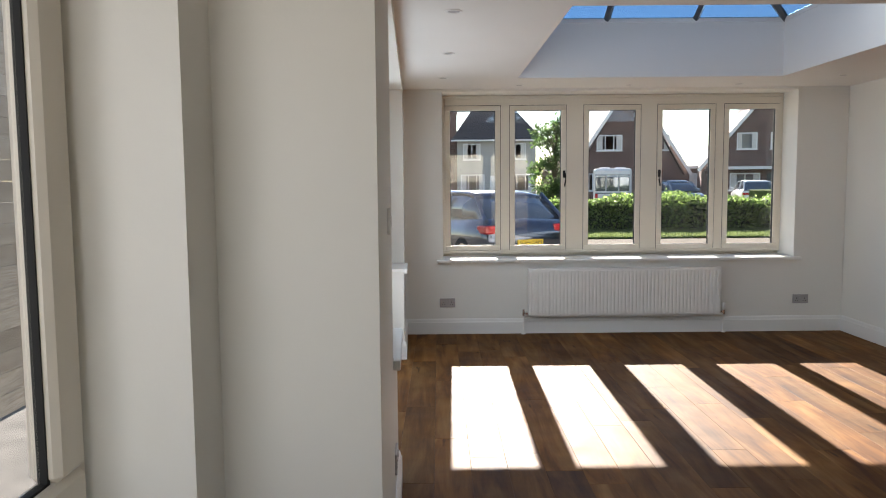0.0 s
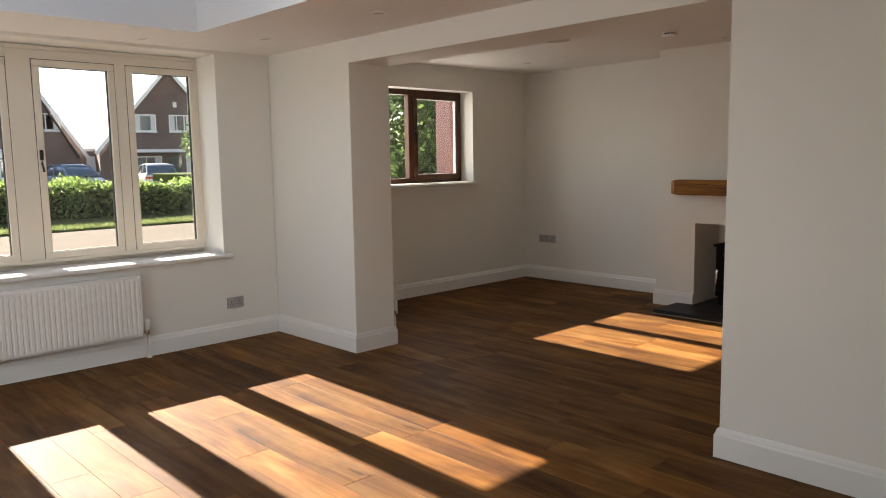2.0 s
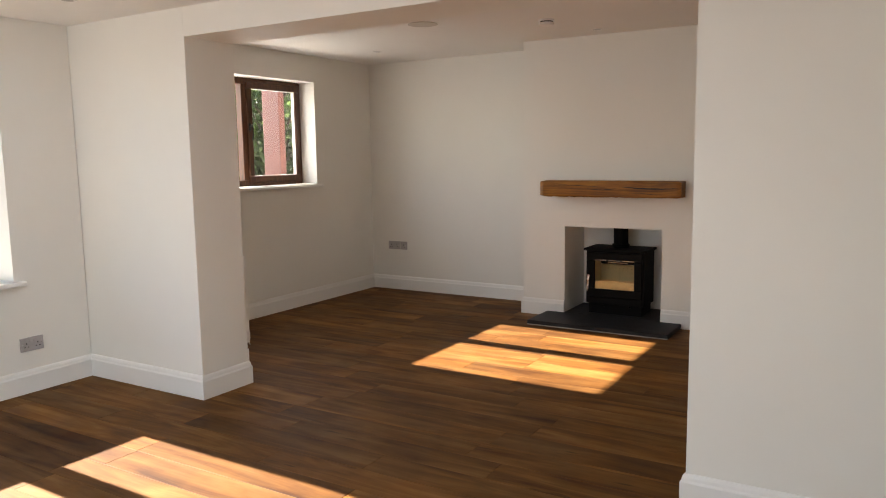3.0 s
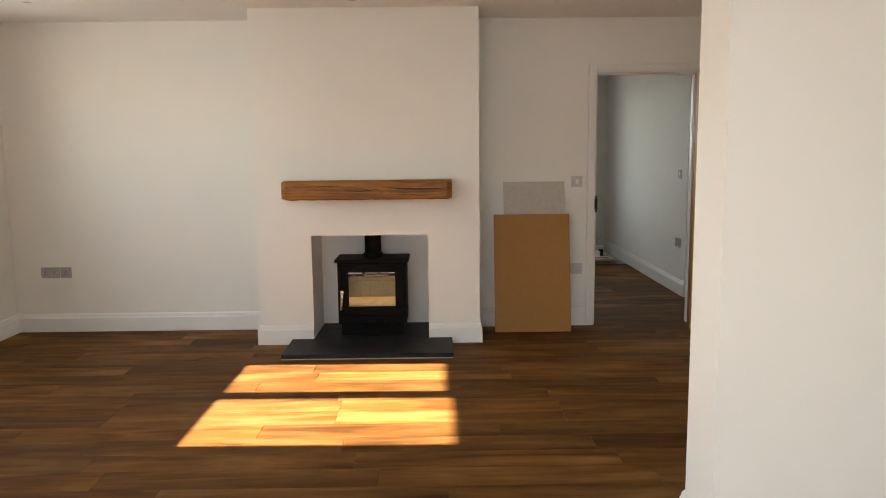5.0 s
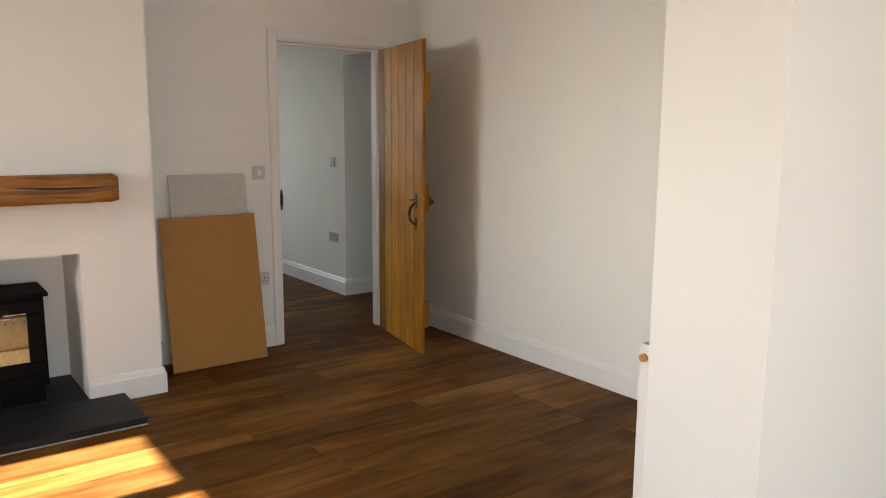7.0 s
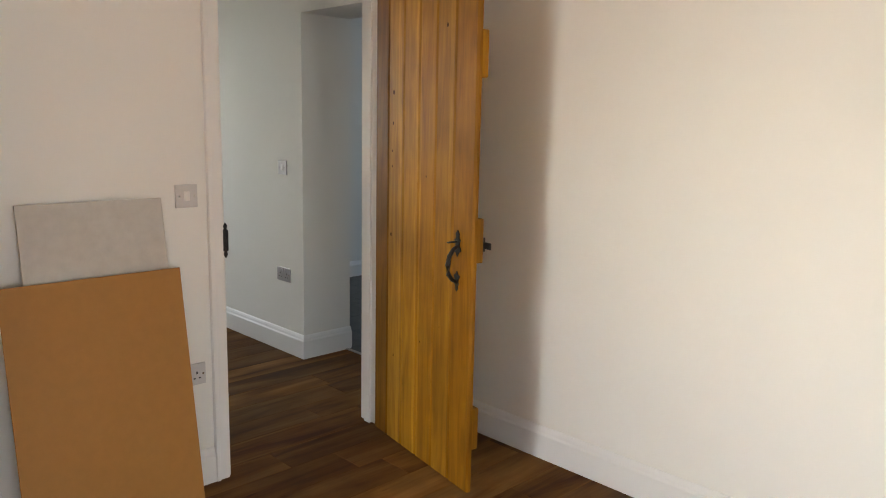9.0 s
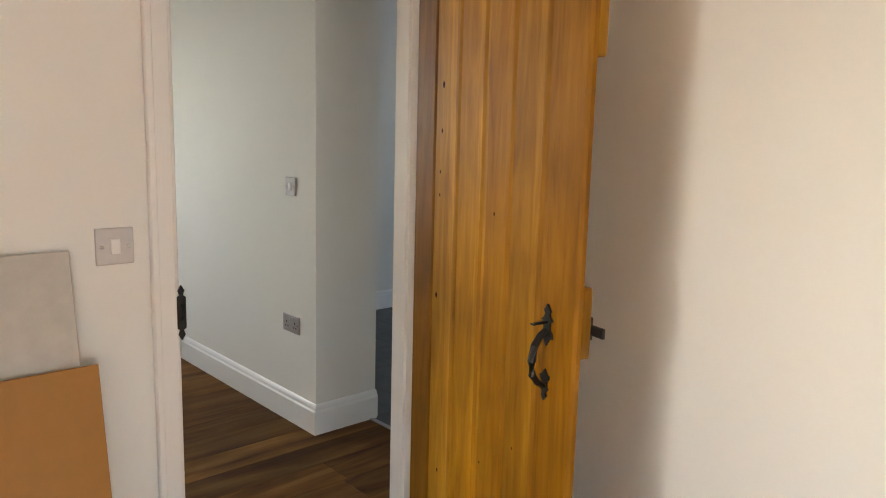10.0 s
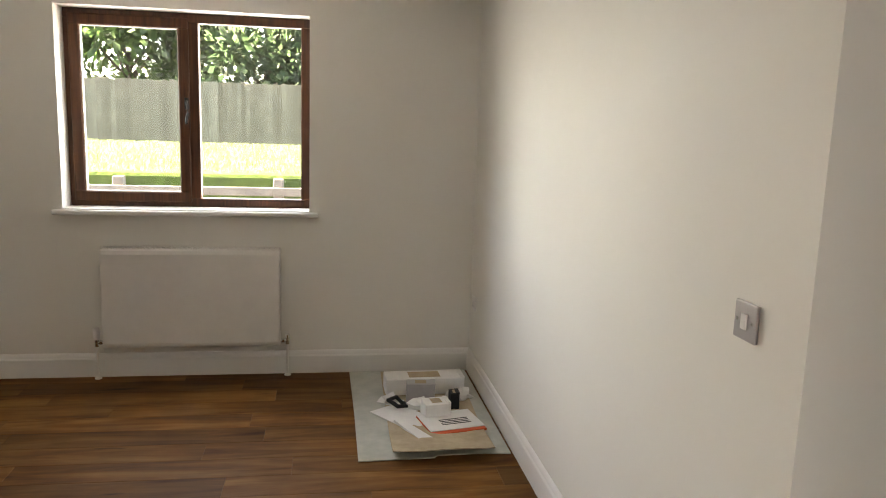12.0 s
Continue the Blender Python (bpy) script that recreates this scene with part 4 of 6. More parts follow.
def radiator(length, height, m, label, flutes=True, drop=0.12, double=True, valve_right=True, D=0.10):
    """Panel radiator: local x along the wall from 0, y out of the wall (0 the wall face), z from its foot."""
    r = thing("radiator", m, label, "radiator")
    z0, z1 = drop, drop + height
    bm = bmesh.new()
    n = int(length / 0.0333) if flutes else 1
    y = D
    if flutes:
        st = length / n
        prof = []
        for i in range(n):
            x = i * st
            prof += [(x, y - 0.004), (x + st * 0.25, y - 0.004), (x + st * 0.38, y), (x + st * 0.87, y)]
        prof.append((length, y - 0.004))
    else:
        prof = [(0, y - 0.002), (0.006, y), (length - 0.006, y), (length, y - 0.002)]
    zr = [(z0, -0.010), (z0 + 0.012, -0.002), (z0 + 0.03, 0.0), (z1 - 0.035, 0.0), (z1 - 0.014, -0.002), (z1, -0.010)]
    cols = []
    for px, py in prof:
        col = []
        for i, (z, dy) in enumerate(zr):
            yy = (py if 2 <= i <= 3 else y - 0.003) + dy
            col.append(bm.verts.new((px, yy, z)))
        cols.append(col)
    for a, b in zip(cols, cols[1:]):
        for i in range(len(zr) - 1):
            bm.faces.new((a[i], b[i], b[i + 1], a[i + 1]))
    g = bmesh.ops.extrude_face_region(bm, geom=bm.faces[:])
    bmesh.ops.translate(bm, vec=(0, -0.012, 0), verts=[v for v in g["geom"] if isinstance(v, bmesh.types.BMVert)])
    part("front_panel", bm, RAD, r)
    part("back_panel", B(0.01, length - 0.01, 0.03, 0.042, z0 + 0.01, z1 - 0.012, 0.004, 1), RAD, r)
    fin = bmesh.new()
    k = int(length / 0.05)
    for i in range(k):
        x = 0.02 + i * (length - 0.04) / k
        box(fin, x, x + 0.002, 0.043, D - 0.02, z0 + 0.03, z1 - 0.02)
    part("convector_fins", fin, RAD, r)
    for x in (-0.004, length + 0.001):
        part("side_panel", B(x, x + 0.003, 0.028, D - 0.004, z0 + 0.012, z1 + 0.002, 0.001, 1), RAD, r)
    top = bmesh.new()
    box(top, -0.003, length + 0.003, 0.028, 0.036, z1 - 0.004, z1 + 0.003)
    box(top, -0.003, length + 0.003, D - 0.02, D - 0.012, z1 - 0.004, z1 + 0.003)
    q = int(length / 0.03)
    for i in range(q + 1):
        x = i * (length - 0.006) / q
        box(top, x, x + 0.006, 0.036, D - 0.02, z1 - 0.003, z1 + 0.002)
    part("top_grille", top, RAD, r)
    for x in (0.12, length - 0.12):
        part("bracket", B(x - 0.015, x + 0.015, 0.001, 0.032, z0 + 0.05, z1 - 0.08), RAD, r)
    for x, trv in ((-0.045, not valve_right), (length + 0.045, valve_right)):
        s = 1 if x > 0 else -1
        bm = bmesh.new()
        tube(bm, (x, 0.062, 0.004), (x, 0.062, z0 + 0.03), 0.0075, seg=12)
        lathe(bm, [(0.008, 0.0), (0.020, 0.001), (0.021, 0.006), (0.012, 0.012), (0.008, 0.013)], 16, Matrix.Translation((x, 0.062, 0.003)))
        part("pipe", bm, RAD, r, "white painted pipe tail with collar")
        bm = bmesh.new()
        tube(bm, (x, 0.062, z0 + 0.005), (x, 0.062, z0 + 0.045), 0.013, seg=12)
        tube(bm, (x, 0.062, z0 + 0.028), (x - s * 0.045, 0.062, z0 + 0.028), 0.011, seg=12)
        tube(bm, (x - s * 0.018, 0.062, z0 + 0.028), (x - s * 0.032, 0.062, z0 + 0.028), 0.016, seg=6)
        v = part("valve", bm, CHROME, r, "chrome radiator valve")
        if trv:
            bm = lathe(bmesh.new(), [(0.012, 0), (0.017, 0.004), (0.017, 0.018), (0.020, 0.022), (0.0205, 0.055), (0.018, 0.068), (0.010, 0.074)], 20, Matrix.Translation((x, 0.062, z0 + 0.045)))
            part("thermostat_head", bm, WHITE_PLASTIC, v, "white thermostatic head")
        else:
            part("cap", lathe(bmesh.new(), [(0.012, 0), (0.013, 0.002), (0.013, 0.02), (0.009, 0.026)], 16, Matrix.Translation((x, 0.062, z0 + 0.045))), CHROME, v)
    return r


radiator(1.79, 0.45, Matrix.Translation((2.285, FRONT, 0)) @ Matrix.Rotation(math.pi, 4, "Z"), "long white fluted panel radiator under the five-light window", True, 0.172, valve_right=False)
radiator(1.02, 0.60, Matrix.Translation((HX1, 2.912, 0)) @ Matrix.Rotation(math.pi / 2, 4, "Z"), "white flat panel radiator under the brown window", False, 0.20)
rb = radiator(1.0, 0.60, Matrix.Translation((PX1 + 0.012, 3.05, 0)) @ Matrix.Rotation(-math.pi / 2, 4, "Z"), "white panel radiator on the back of the dividing wall", True, 0.18, valve_right=False, D=0.112)
part("air_vent", tube(bmesh.new(), (-0.002, 0.088, 0.74), (-0.016, 0.088, 0.74), 0.013, seg=14), BRASS, rb, "brass air vent plug")
radiator(0.86, 0.60, Matrix.Translation((PX1, 6.99, 0)) @ Matrix.Rotation(-math.pi / 2, 4, "Z"), "white panel radiator behind the pier", True, 0.20, valve_right=True, D=0.13)


# ---------------------------------------------------------------- sockets and switches
def plate_m(x, y, z, facing):
    """Pose for a wall plate: local x along the wall, y into the room, z up. facing: degrees of the way it looks."""
    return Matrix.Translation((x, y, z)) @ Matrix.Rotation(radians(facing - 90), 4, "Z")


def socket(m, mat, double=True, label="double wall socket plate"):
    w = 0.146 if double else 0.086
    s = thing("socket", m, label, "socket")
    part("plate", B(-w / 2, w / 2, 0.0005, 0.010, -0.043, 0.043, 0.003), mat, s)
    for c in (-0.036, 0.036) if double else (0.0,):
        bm = bmesh.new()
        for dx, dz, a, b in ((0, 0.006, 0.003, 0.005), (-0.011, -0.016, 0.004, 0.0025), (0.011, -0.016, 0.004, 0.0025)):
            box(bm, c + dx - a, c + dx + a, 0.0095, 0.0108, dz - b, dz + b)
        part("pin_hole", bm, DARK, s)
        part("rocker", B(c * 0.35 - 0.006 if double else 0.012, c * 0.35 + 0.006 if double else 0.024, 0.0095, 0.014, 0.014, 0.034, 0.001, 1), mat, s)
    for x in (-w / 2 + 0.012, w / 2 - 0.012):
        part("screw", tube(bmesh.new(), (x, 0.009, 0), (x, 0.0112, 0), 0.004, seg=10), CHROME, s)
    return s


def switch(m, mat, label, fused=False):
    s = thing("light_switch", m, label, "switch")
    part("plate", B(-0.043, 0.043, 0.0005, 0.010, -0.043, 0.043, 0.003), mat, s)
    part("rocker", B(-0.011, 0.011, 0.0095, 0.0145, -0.018, 0.018, 0.0015, 1), WHITE_PLASTIC, s)
    for x in (-0.03, 0.03):
        part("screw", tube(bmesh.new(), (x, 0.009, 0), (x, 0.0112, 0), 0.0042, seg=10), CHROME, s)
    return s


socket(plate_m(-0.262, FRONT, 0.297, -90), GREY_PLASTIC, label="grey metal double socket beside the long radiator")
socket(plate_m(3.075, FRONT, 0.305, -90), GREY_PLASTIC, label="grey metal double socket near the pier corner")
socket(plate_m(LVX, 7.128, 0.478, 180), GREY_PLASTIC, label="grey double socket in the fireplace alcove")
socket(plate_m(LVX, 7.005, 0.478, 180), GREY_PLASTIC, False, "grey aerial outlet plate in the fireplace alcove")
socket(plate_m(LVX, 2.975, 0.463, 180), PLATE, label="white double socket behind the leaning boards")
switch(plate_m(LVX, 2.955, 1.156, 180), PLATE, "white single light switch beside the door frame")
switch(plate_m(8.40, HY0, 1.158, 90), GREY_PLASTIC, "grey metal light switch near the wall corner")
socket(plate_m(8.402, HY0, 0.495, 90), GREY_PLASTIC, label="grey metal double socket near the wall corner")
socket(plate_m(11.40, HY0, 0.47, 90), WHITE_PLASTIC, False, "white outlet plate by the far corner")
switch(Matrix.Translation((*left_pt(0.62), 1.30)) @ Matrix.Rotation(LA - math.pi / 2, 4, "Z"), TRIM, "white light switch on the side wall")
socket(Matrix.Translation((*left_pt(1.1), 0.30)) @ Matrix.Rotation(LA - math.pi / 2, 4, "Z"), GREY_PLASTIC, label="grey metal double socket on the low side wall")


# ---------------------------------------------------------------- ceiling fittings
def downlight(x, y, z):
    d = thing("downlight", pose(x, y, z, 180), "unlit recessed ceiling downlight with a pale bezel", "downlight", "ceiling downlights")
    part("bezel", lathe(bmesh.new(), [(0.030, -0.002), (0.043, -0.001), (0.044, 0.002), (0.040, 0.005), (0.034, 0.005), (0.031, 0.002)], 28), WHITE_PLASTIC, d)
    part("lamp_face", lathe(bmesh.new(), [(0.004, 0.0), (0.030, 0.0), (0.030, 0.0025), (0.004, 0.0028)], 24), GREY_PLASTIC, d)
    return d


first = downlight(-0.25, 3.96, H1)
for x, y in ((-0.262, 5.19), (-0.29, 6.36), (0.385, 6.86), (1.374, 6.88), (2.35, 6.87), (3.01, 6.36), (3.04, 5.13), (3.04, 3.9), (1.4, 3.4), (0.3, 2.6), (2.4, 2.6)):
    copy_thing(first, pose(x, y, H1, 180))
for x, y in ((6.33, 6.735), (6.35, 4.61), (4.6, 6.735), (4.6, 4.61), (4.6, 2.6), (6.35, 2.6)):
    copy_thing(first, pose(x, y, H2, 180))
sp = thing("ceiling_speaker", pose(5.34, 5.60, H2, 180), "round flush ceiling speaker with a grey mesh grille", "speaker")
part("grille", lathe(bmesh.new(), [(0.002, 0.0), (0.105, 0.0), (0.112, 0.002), (0.112, 0.004), (0.09, 0.006), (0.002, 0.007)], 40), BACKER, sp)
sm = thing("smoke_alarm", pose(5.72, 4.77, H2, 180), "white round smoke alarm on the ceiling", "smoke alarm")
part("base", lathe(bmesh.new(), [(0.055, 0), (0.058, 0.003), (0.058, 0.010), (0.05, 0.012)], 32), WHITE_PLASTIC, sm)
part("vent_ring", lathe(bmesh.new(), [(0.047, 0.012), (0.047, 0.022), (0.040, 0.022)], 32), DARK, sm, "dark vent gap")
part("cover", lathe(bmesh.new(), [(0.053, 0.020), (0.056, 0.024), (0.054, 0.036), (0.040, 0.042), (0.01, 0.044)], 32), WHITE_PLASTIC, sm)


# ---------------------------------------------------------------- outside
GZ = -0.18
GRAVEL = two_tone("pale_gravel", (0.085, 0.074, 0.060), (0.175, 0.155, 0.128), 14.0, 0.95, 0.8, 0.02, spec=0.05)
GRASS = two_tone("mown_grass", (0.042, 0.066, 0.015), (0.088, 0.125, 0.034), 9.0, 0.9, 0.8, 0.03, spec=0.05)
ASPHALT = two_tone("asphalt", (0.04, 0.04, 0.042), (0.065, 0.065, 0.065), 20.0, 0.9, 0.4, 0.01, spec=0.05)
PAVING = two_tone("pale_paving", (0.10, 0.098, 0.095), (0.16, 0.155, 0.15), 3.0, 0.9, 0.3, 0.01, spec=0.05)
ROOF = two_tone("brown_roof_tile", (0.06, 0.056, 0.058), (0.11, 0.10, 0.10), 3.0, 0.85, 0.3, 0.02, spec=0.05)
HEDGE = island_leaf("hedge_leaf", (0.025, 0.052, 0.012), (0.21, 0.30, 0.085))
LEAF = island_leaf("tree_leaf", (0.022, 0.048, 0.012), (0.09, 0.15, 0.04))
DARKLEAF = island_leaf("conifer_leaf", (0.018, 0.036, 0.016), (0.06, 0.095, 0.04))
BARK = two_tone("bark", (0.05, 0.035, 0.025), (0.12, 0.09, 0.06), 12.0, 0.95, 0.6, 0.02)
PALE_BOARD = oak("pale_weathered_board", (0.30, 0.27, 0.225), (0.38, 0.345, 0.29), (0.45, 0.41, 0.35), along=0, rough=0.85, knots_on=False)
FENCE = oak("weathered_fence_board", (0.11, 0.098, 0.082), (0.16, 0.145, 0.122), (0.21, 0.19, 0.165), along=2, rough=0.85, knots_on=False)
REDPOST = plain("red_brown_stained_post", (0.08, 0.022, 0.016), 0.7, 0, 0.2, 8.0, 0.2)
UPVC = plain("white_upvc", (0.72, 0.72, 0.72), 0.35)
NAVY = plain("navy_car_paint", (0.030, 0.048, 0.085), 0.22, 0.75, 0.03, spec=1.0, coat=1.0, strength=0.0)
WHITEPAINT = plain("white_car_paint", (0.70, 0.70, 0.70), 0.2, 0, 0.02)
GREYPAINT = plain("dark_grey_car_paint", (0.20, 0.23, 0.27), 0.2, 0.4, 0.03)
CARGLASS = plain("tinted_car_glass", (0.13, 0.16, 0.19), 0.04, 0.6, 0.02, spec=1.0, strength=0.0)
TYRE = plain("tyre_rubber", (0.015, 0.015, 0.015), 0.8)
REDLAMP = plain("red_lamp_lens", (0.45, 0.01, 0.015), 0.15)
YELLOW_PLATE = plain("yellow_number_plate", (0.80, 0.55, 0.03), 0.4, 0, 0.03)
# grey-blue base carries the sky reflected in these panes
HOUSEGLASS = plain("sky_pale_house_glass", (0.22, 0.25, 0.29), 0.06, spec=1.0)


def brick_mat(name, a, b, mortar, sx=4.4, rows=13.3):
    m, nt, bsdf = nodes_of(name)
    tc = nt.nodes.new("ShaderNodeTexCoord")
    mp = nt.nodes.new("ShaderNodeMapping")
    mp.inputs["Rotation"].default_value = (radians(90), 0, 0)
    nt.links.new(tc.outputs["Object"], mp.inputs["Vector"])
    br = nt.nodes.new("ShaderNodeTexBrick")
    br.inputs["Color1"].default_value = (*a, 1)
    br.inputs["Color2"].default_value = (*b, 1)
    br.inputs["Mortar"].default_value = (*mortar, 1)
    br.inputs["Scale"].default_value = 1.0
    br.inputs["Brick Width"].default_value = 1 / sx
    br.inputs["Row Height"].default_value = 1 / rows
    br.inputs["Mortar Size"].default_value = 0.008
    nt.links.new(mp.outputs[0], br.inputs["Vector"])
    cl = ramp(nt, noise_tex(nt, coords(nt), 0.8, 4), [(0.3, (0.75, 0.75, 0.75)), (0.7, (1.15, 1.15, 1.15))])
    nt.links.new(mixc(nt, 1.0, br.outputs["Color"], cl, "MULTIPLY"), bsdf.inputs["Base Color"])
    bsdf.inputs["Roughness"].default_value = 0.9
    return m


BRICK = brick_mat("red_brown_brick", (0.115, 0.066, 0.056), (0.175, 0.098, 0.080), (0.20, 0.175, 0.16))

structure("ground", B(-400, 400, -400, 400, GZ - 0.3, GZ), GRAVEL, "pale gravel drive and open ground", "ground")
structure("road", B(-200, 200, 30.5, 38.0, GZ, GZ + 0.006), ASPHALT, "grey asphalt road beyond the hedge", "road")
structure("verge_grass", B(2.0, 60, 20.9, 28.0, GZ, GZ + 0.05, 0.02, 1), GRASS, "sunlit mown grass verge below the hedge", "grass")
structure("patio", B(-6.0, -1.25, -4, 8.5, GZ, GZ + 0.03), PAVING, "pale paving beside the house", "pavement")


def leaf_cloud(name, pts, size, mat, parent, seed, tilt=1.0):
    """Many small four-cornered leaves at the given places, one joined mesh."""
    rng = np.random.default_rng(seed)
    pts = np.asarray(pts)
    n = len(pts)
    a = rng.normal(size=(n, 3))
    a[:, 2] *= tilt
    a /= np.linalg.norm(a, axis=1)[:, None]
    b = np.cross(a, rng.normal(size=(n, 3)))
    b /= np.linalg.norm(b, axis=1)[:, None]
    s = size * rng.uniform(0.6, 1.3, (n, 1))
    v = np.stack([pts + a * s, pts + b * s * 0.5 + a * s * 0.1, pts - a * s, pts - b * s * 0.5 + a * s * 0.1], 1).reshape(-1, 3)
    f = np.arange(4 * n).reshape(-1, 4)
    me = bpy.data.meshes.new(name)
    me.from_pydata(v.tolist(), [], f.tolist())
    me.materials.append(mat)
    ob = new(name, me)
    if parent is not None:
        ob.parent = parent
    ob["kind"] = "stuff"
    return ob


def hedge(x0, x1, y0, y1, h, n, seed, label):
    rng = np.random.default_rng(seed)
    d = thing("hedge", pose(0, 0, GZ), label, "hedge", kind="stuff")
    u = rng.random((n, 3))
    x = x0 + (x1 - x0) * u[:, 0]
    face = rng.random(n)
    bulge = 0.10 * np.sin(x * 1.7) + 0.07 * np.sin(x * 4.1 + 1)
    top = h + 0.08 * np.sin(x * 1.1 + 0.5) + 0.06 * np.sin(x * 3.7) + 0.05 * rng.normal(size=n)
    y = np.where(face < 0.65, y0 + bulge + 0.16 * np.abs(rng.normal(size=n)), y0 + (y1 - y0) * u[:, 1])
    z = np.where(face < 0.65, top * u[:, 2] ** 0.9, top - 0.12 * np.abs(rng.normal(size=n)))
    leaf_cloud("leaves", np.stack([x, y, np.maximum(z, 0.03)], 1), 0.062, HEDGE, d, seed)
    bm = bmesh.new()
    rnd = random.Random(seed)
    k = x0
    while k < x1:
        sweep(bm, [(k, (y0 + y1) / 2, 0), (k + rnd.uniform(-0.1, 0.1), (y0 + y1) / 2 - 0.15, h * 0.5), (k + rnd.uniform(-0.2, 0.2), y0 + 0.3, h * 0.85)], [0.03, 0.02, 0.008], 5)
        k += 0.35
    part("stems", bm, BARK, d)
    # solid block whose near-black colour stands for the shade behind the leaves
    part("shaded_core", B(x0 + 0.1, x1 - 0.1, y0 + 0.3, y1 - 0.1, 0.05, h - 0.12), plain("hedge_inside", (0.012, 0.02, 0.006), 0.95), d)


def blades(x0, x1, y0, y1, z, n, h, seed, label):
    rng = np.random.default_rng(seed)
    b = np.stack([rng.uniform(x0, x1, n), rng.uniform(y0, y1, n), np.full(n, z)], 1)
    d = rng.normal(size=(n, 3)) * (0.35, 0.35, 0) + (0, 0, 1)
    hh = h * rng.uniform(0.5, 1.4, (n, 1))
    w = np.stack([np.cos(b[:, 0] * 91), np.sin(b[:, 0] * 91), np.zeros(n)], 1) * 0.010
    v = np.stack([b - w, b + w, b + d * hh], 1).reshape(-1, 3)
    me = bpy.data.meshes.new("grass_blades")
    me.from_pydata(v.tolist(), [], np.arange(3 * n).reshape(-1, 3).tolist())
    me.materials.append(BLADE)
    tagged(new("grass_blades", me), label, "grass", kind="stuff")


BLADE = island_leaf("grass_blade", (0.06, 0.088, 0.026), (0.14, 0.168, 0.070))
blades(2.1, 18, 20.9, 23.4, GZ + 0.04, 42000, 0.09, 3, "sunlit uncut grass blades under the hedge")
blades(16.3, 27.5, -3.0, 10.0, 0.91, 30000, 0.06, 4, "short sunlit lawn grass before the fence")
hedge(2.5, 30, 23.3, 24.6, 1.10, 30000, 5, "clipped green privet hedge along the front boundary")


def tree(x, y, height, spread, n, seed, mat, label, trunk_h=0.35, size=0.10, cone=False):
    rng = np.random.default_rng(seed)
    rnd = random.Random(seed)
    t = thing("tree", pose(x, y, GZ), label, "tree")
    bm = bmesh.new()
    r = height * 0.022
    sweep(bm, [(0, 0, -0.05), (0.02, 0.03, height * 0.3), (-0.04, 0.02, height * 0.6), (0.02, 0, height * 0.92)], [r * 1.3, r, r * 0.6, r * 0.15], 9)
    clumps = []
    for i in range(34):
        f = rnd.uniform(trunk_h, 1.0)
        a = rnd.uniform(0, 2 * math.pi)
        if cone:
            R = spread * (1.02 - f) * rnd.uniform(0.6, 1.05)
        else:
            R = spread * math.sqrt(max(0.05, 1 - ((f - (1 + trunk_h) / 2) / ((1 - trunk_h) / 2 + 0.08)) ** 2)) * rnd.uniform(0.35, 1.0)
        c = Vector((R * math.cos(a), R * math.sin(a), f * height))
        s = Vector((0, 0, max(0.15, f - 0.22) * height))
        sweep(bm, [s, (s + c) / 2 + Vector((0, 0, 0.06 * height)), c], [r * 0.45, r * 0.25, r * 0.06], 5)
        clumps.append((c, spread * rnd.uniform(0.22, 0.42)))
    part("trunk", bm, BARK, t)
    per = n // len(clumps)
    pts = []
    for c, s in clumps:
        p = rng.normal(size=(per, 3)) * s * (0.6, 0.6, 0.5)
        pts.append(p + np.array(c))
    leaf_cloud("crown", np.concatenate(pts), size, mat, t, seed)
    return t


tree(4.3, 30.0, 3.9, 0.85, 6000, 11, LEAF, "leafy green tree standing by the drive", 0.2, 0.07)
tree(21.2, 42.0, 5.6, 1.9, 5000, 12, LEAF, "leafy tree in front of a brick house", 0.25, 0.10)
for i, (x, y, h, s) in enumerate(((9.4, 13.4, 3.3, 1.5), (10.9, 13.0, 3.9, 1.7), (12.6, 13.6, 4.2, 1.8), (14.4, 13.4, 4.3, 1.9), (11.2, 17.0, 3.0, 1.5), (16.4, 14.4, 4.4, 2.0), (18.5, 15.0, 4.6, 2.2), (10.0, 11.6, 3.6, 1.2), (11.6, 11.8, 4.0, 1.3), (13.2, 12.0, 4.2, 1.4))):
    tree(x, y, h, s, 6500, 20 + i, LEAF if i % 2 else DARKLEAF, "dense garden shrub beyond the side window", 0.05, 0.07)
for i, (x, y, h, s) in enumerate(((32, 4.5, 7.6, 3.0), (33, 9.0, 6.8, 2.8), (34, 0.5, 7.8, 3.2), (31.5, 13.0, 6.2, 2.4), (36, -4.0, 8.0, 3.0), (33.0, 17.0, 6.5, 2.8))):
    tree(x, y, h, s, 10000, 40 + i, DARKLEAF if i in (0, 2, 4) else LEAF, "tall garden tree behind the board fence", 0.12, 0.17)


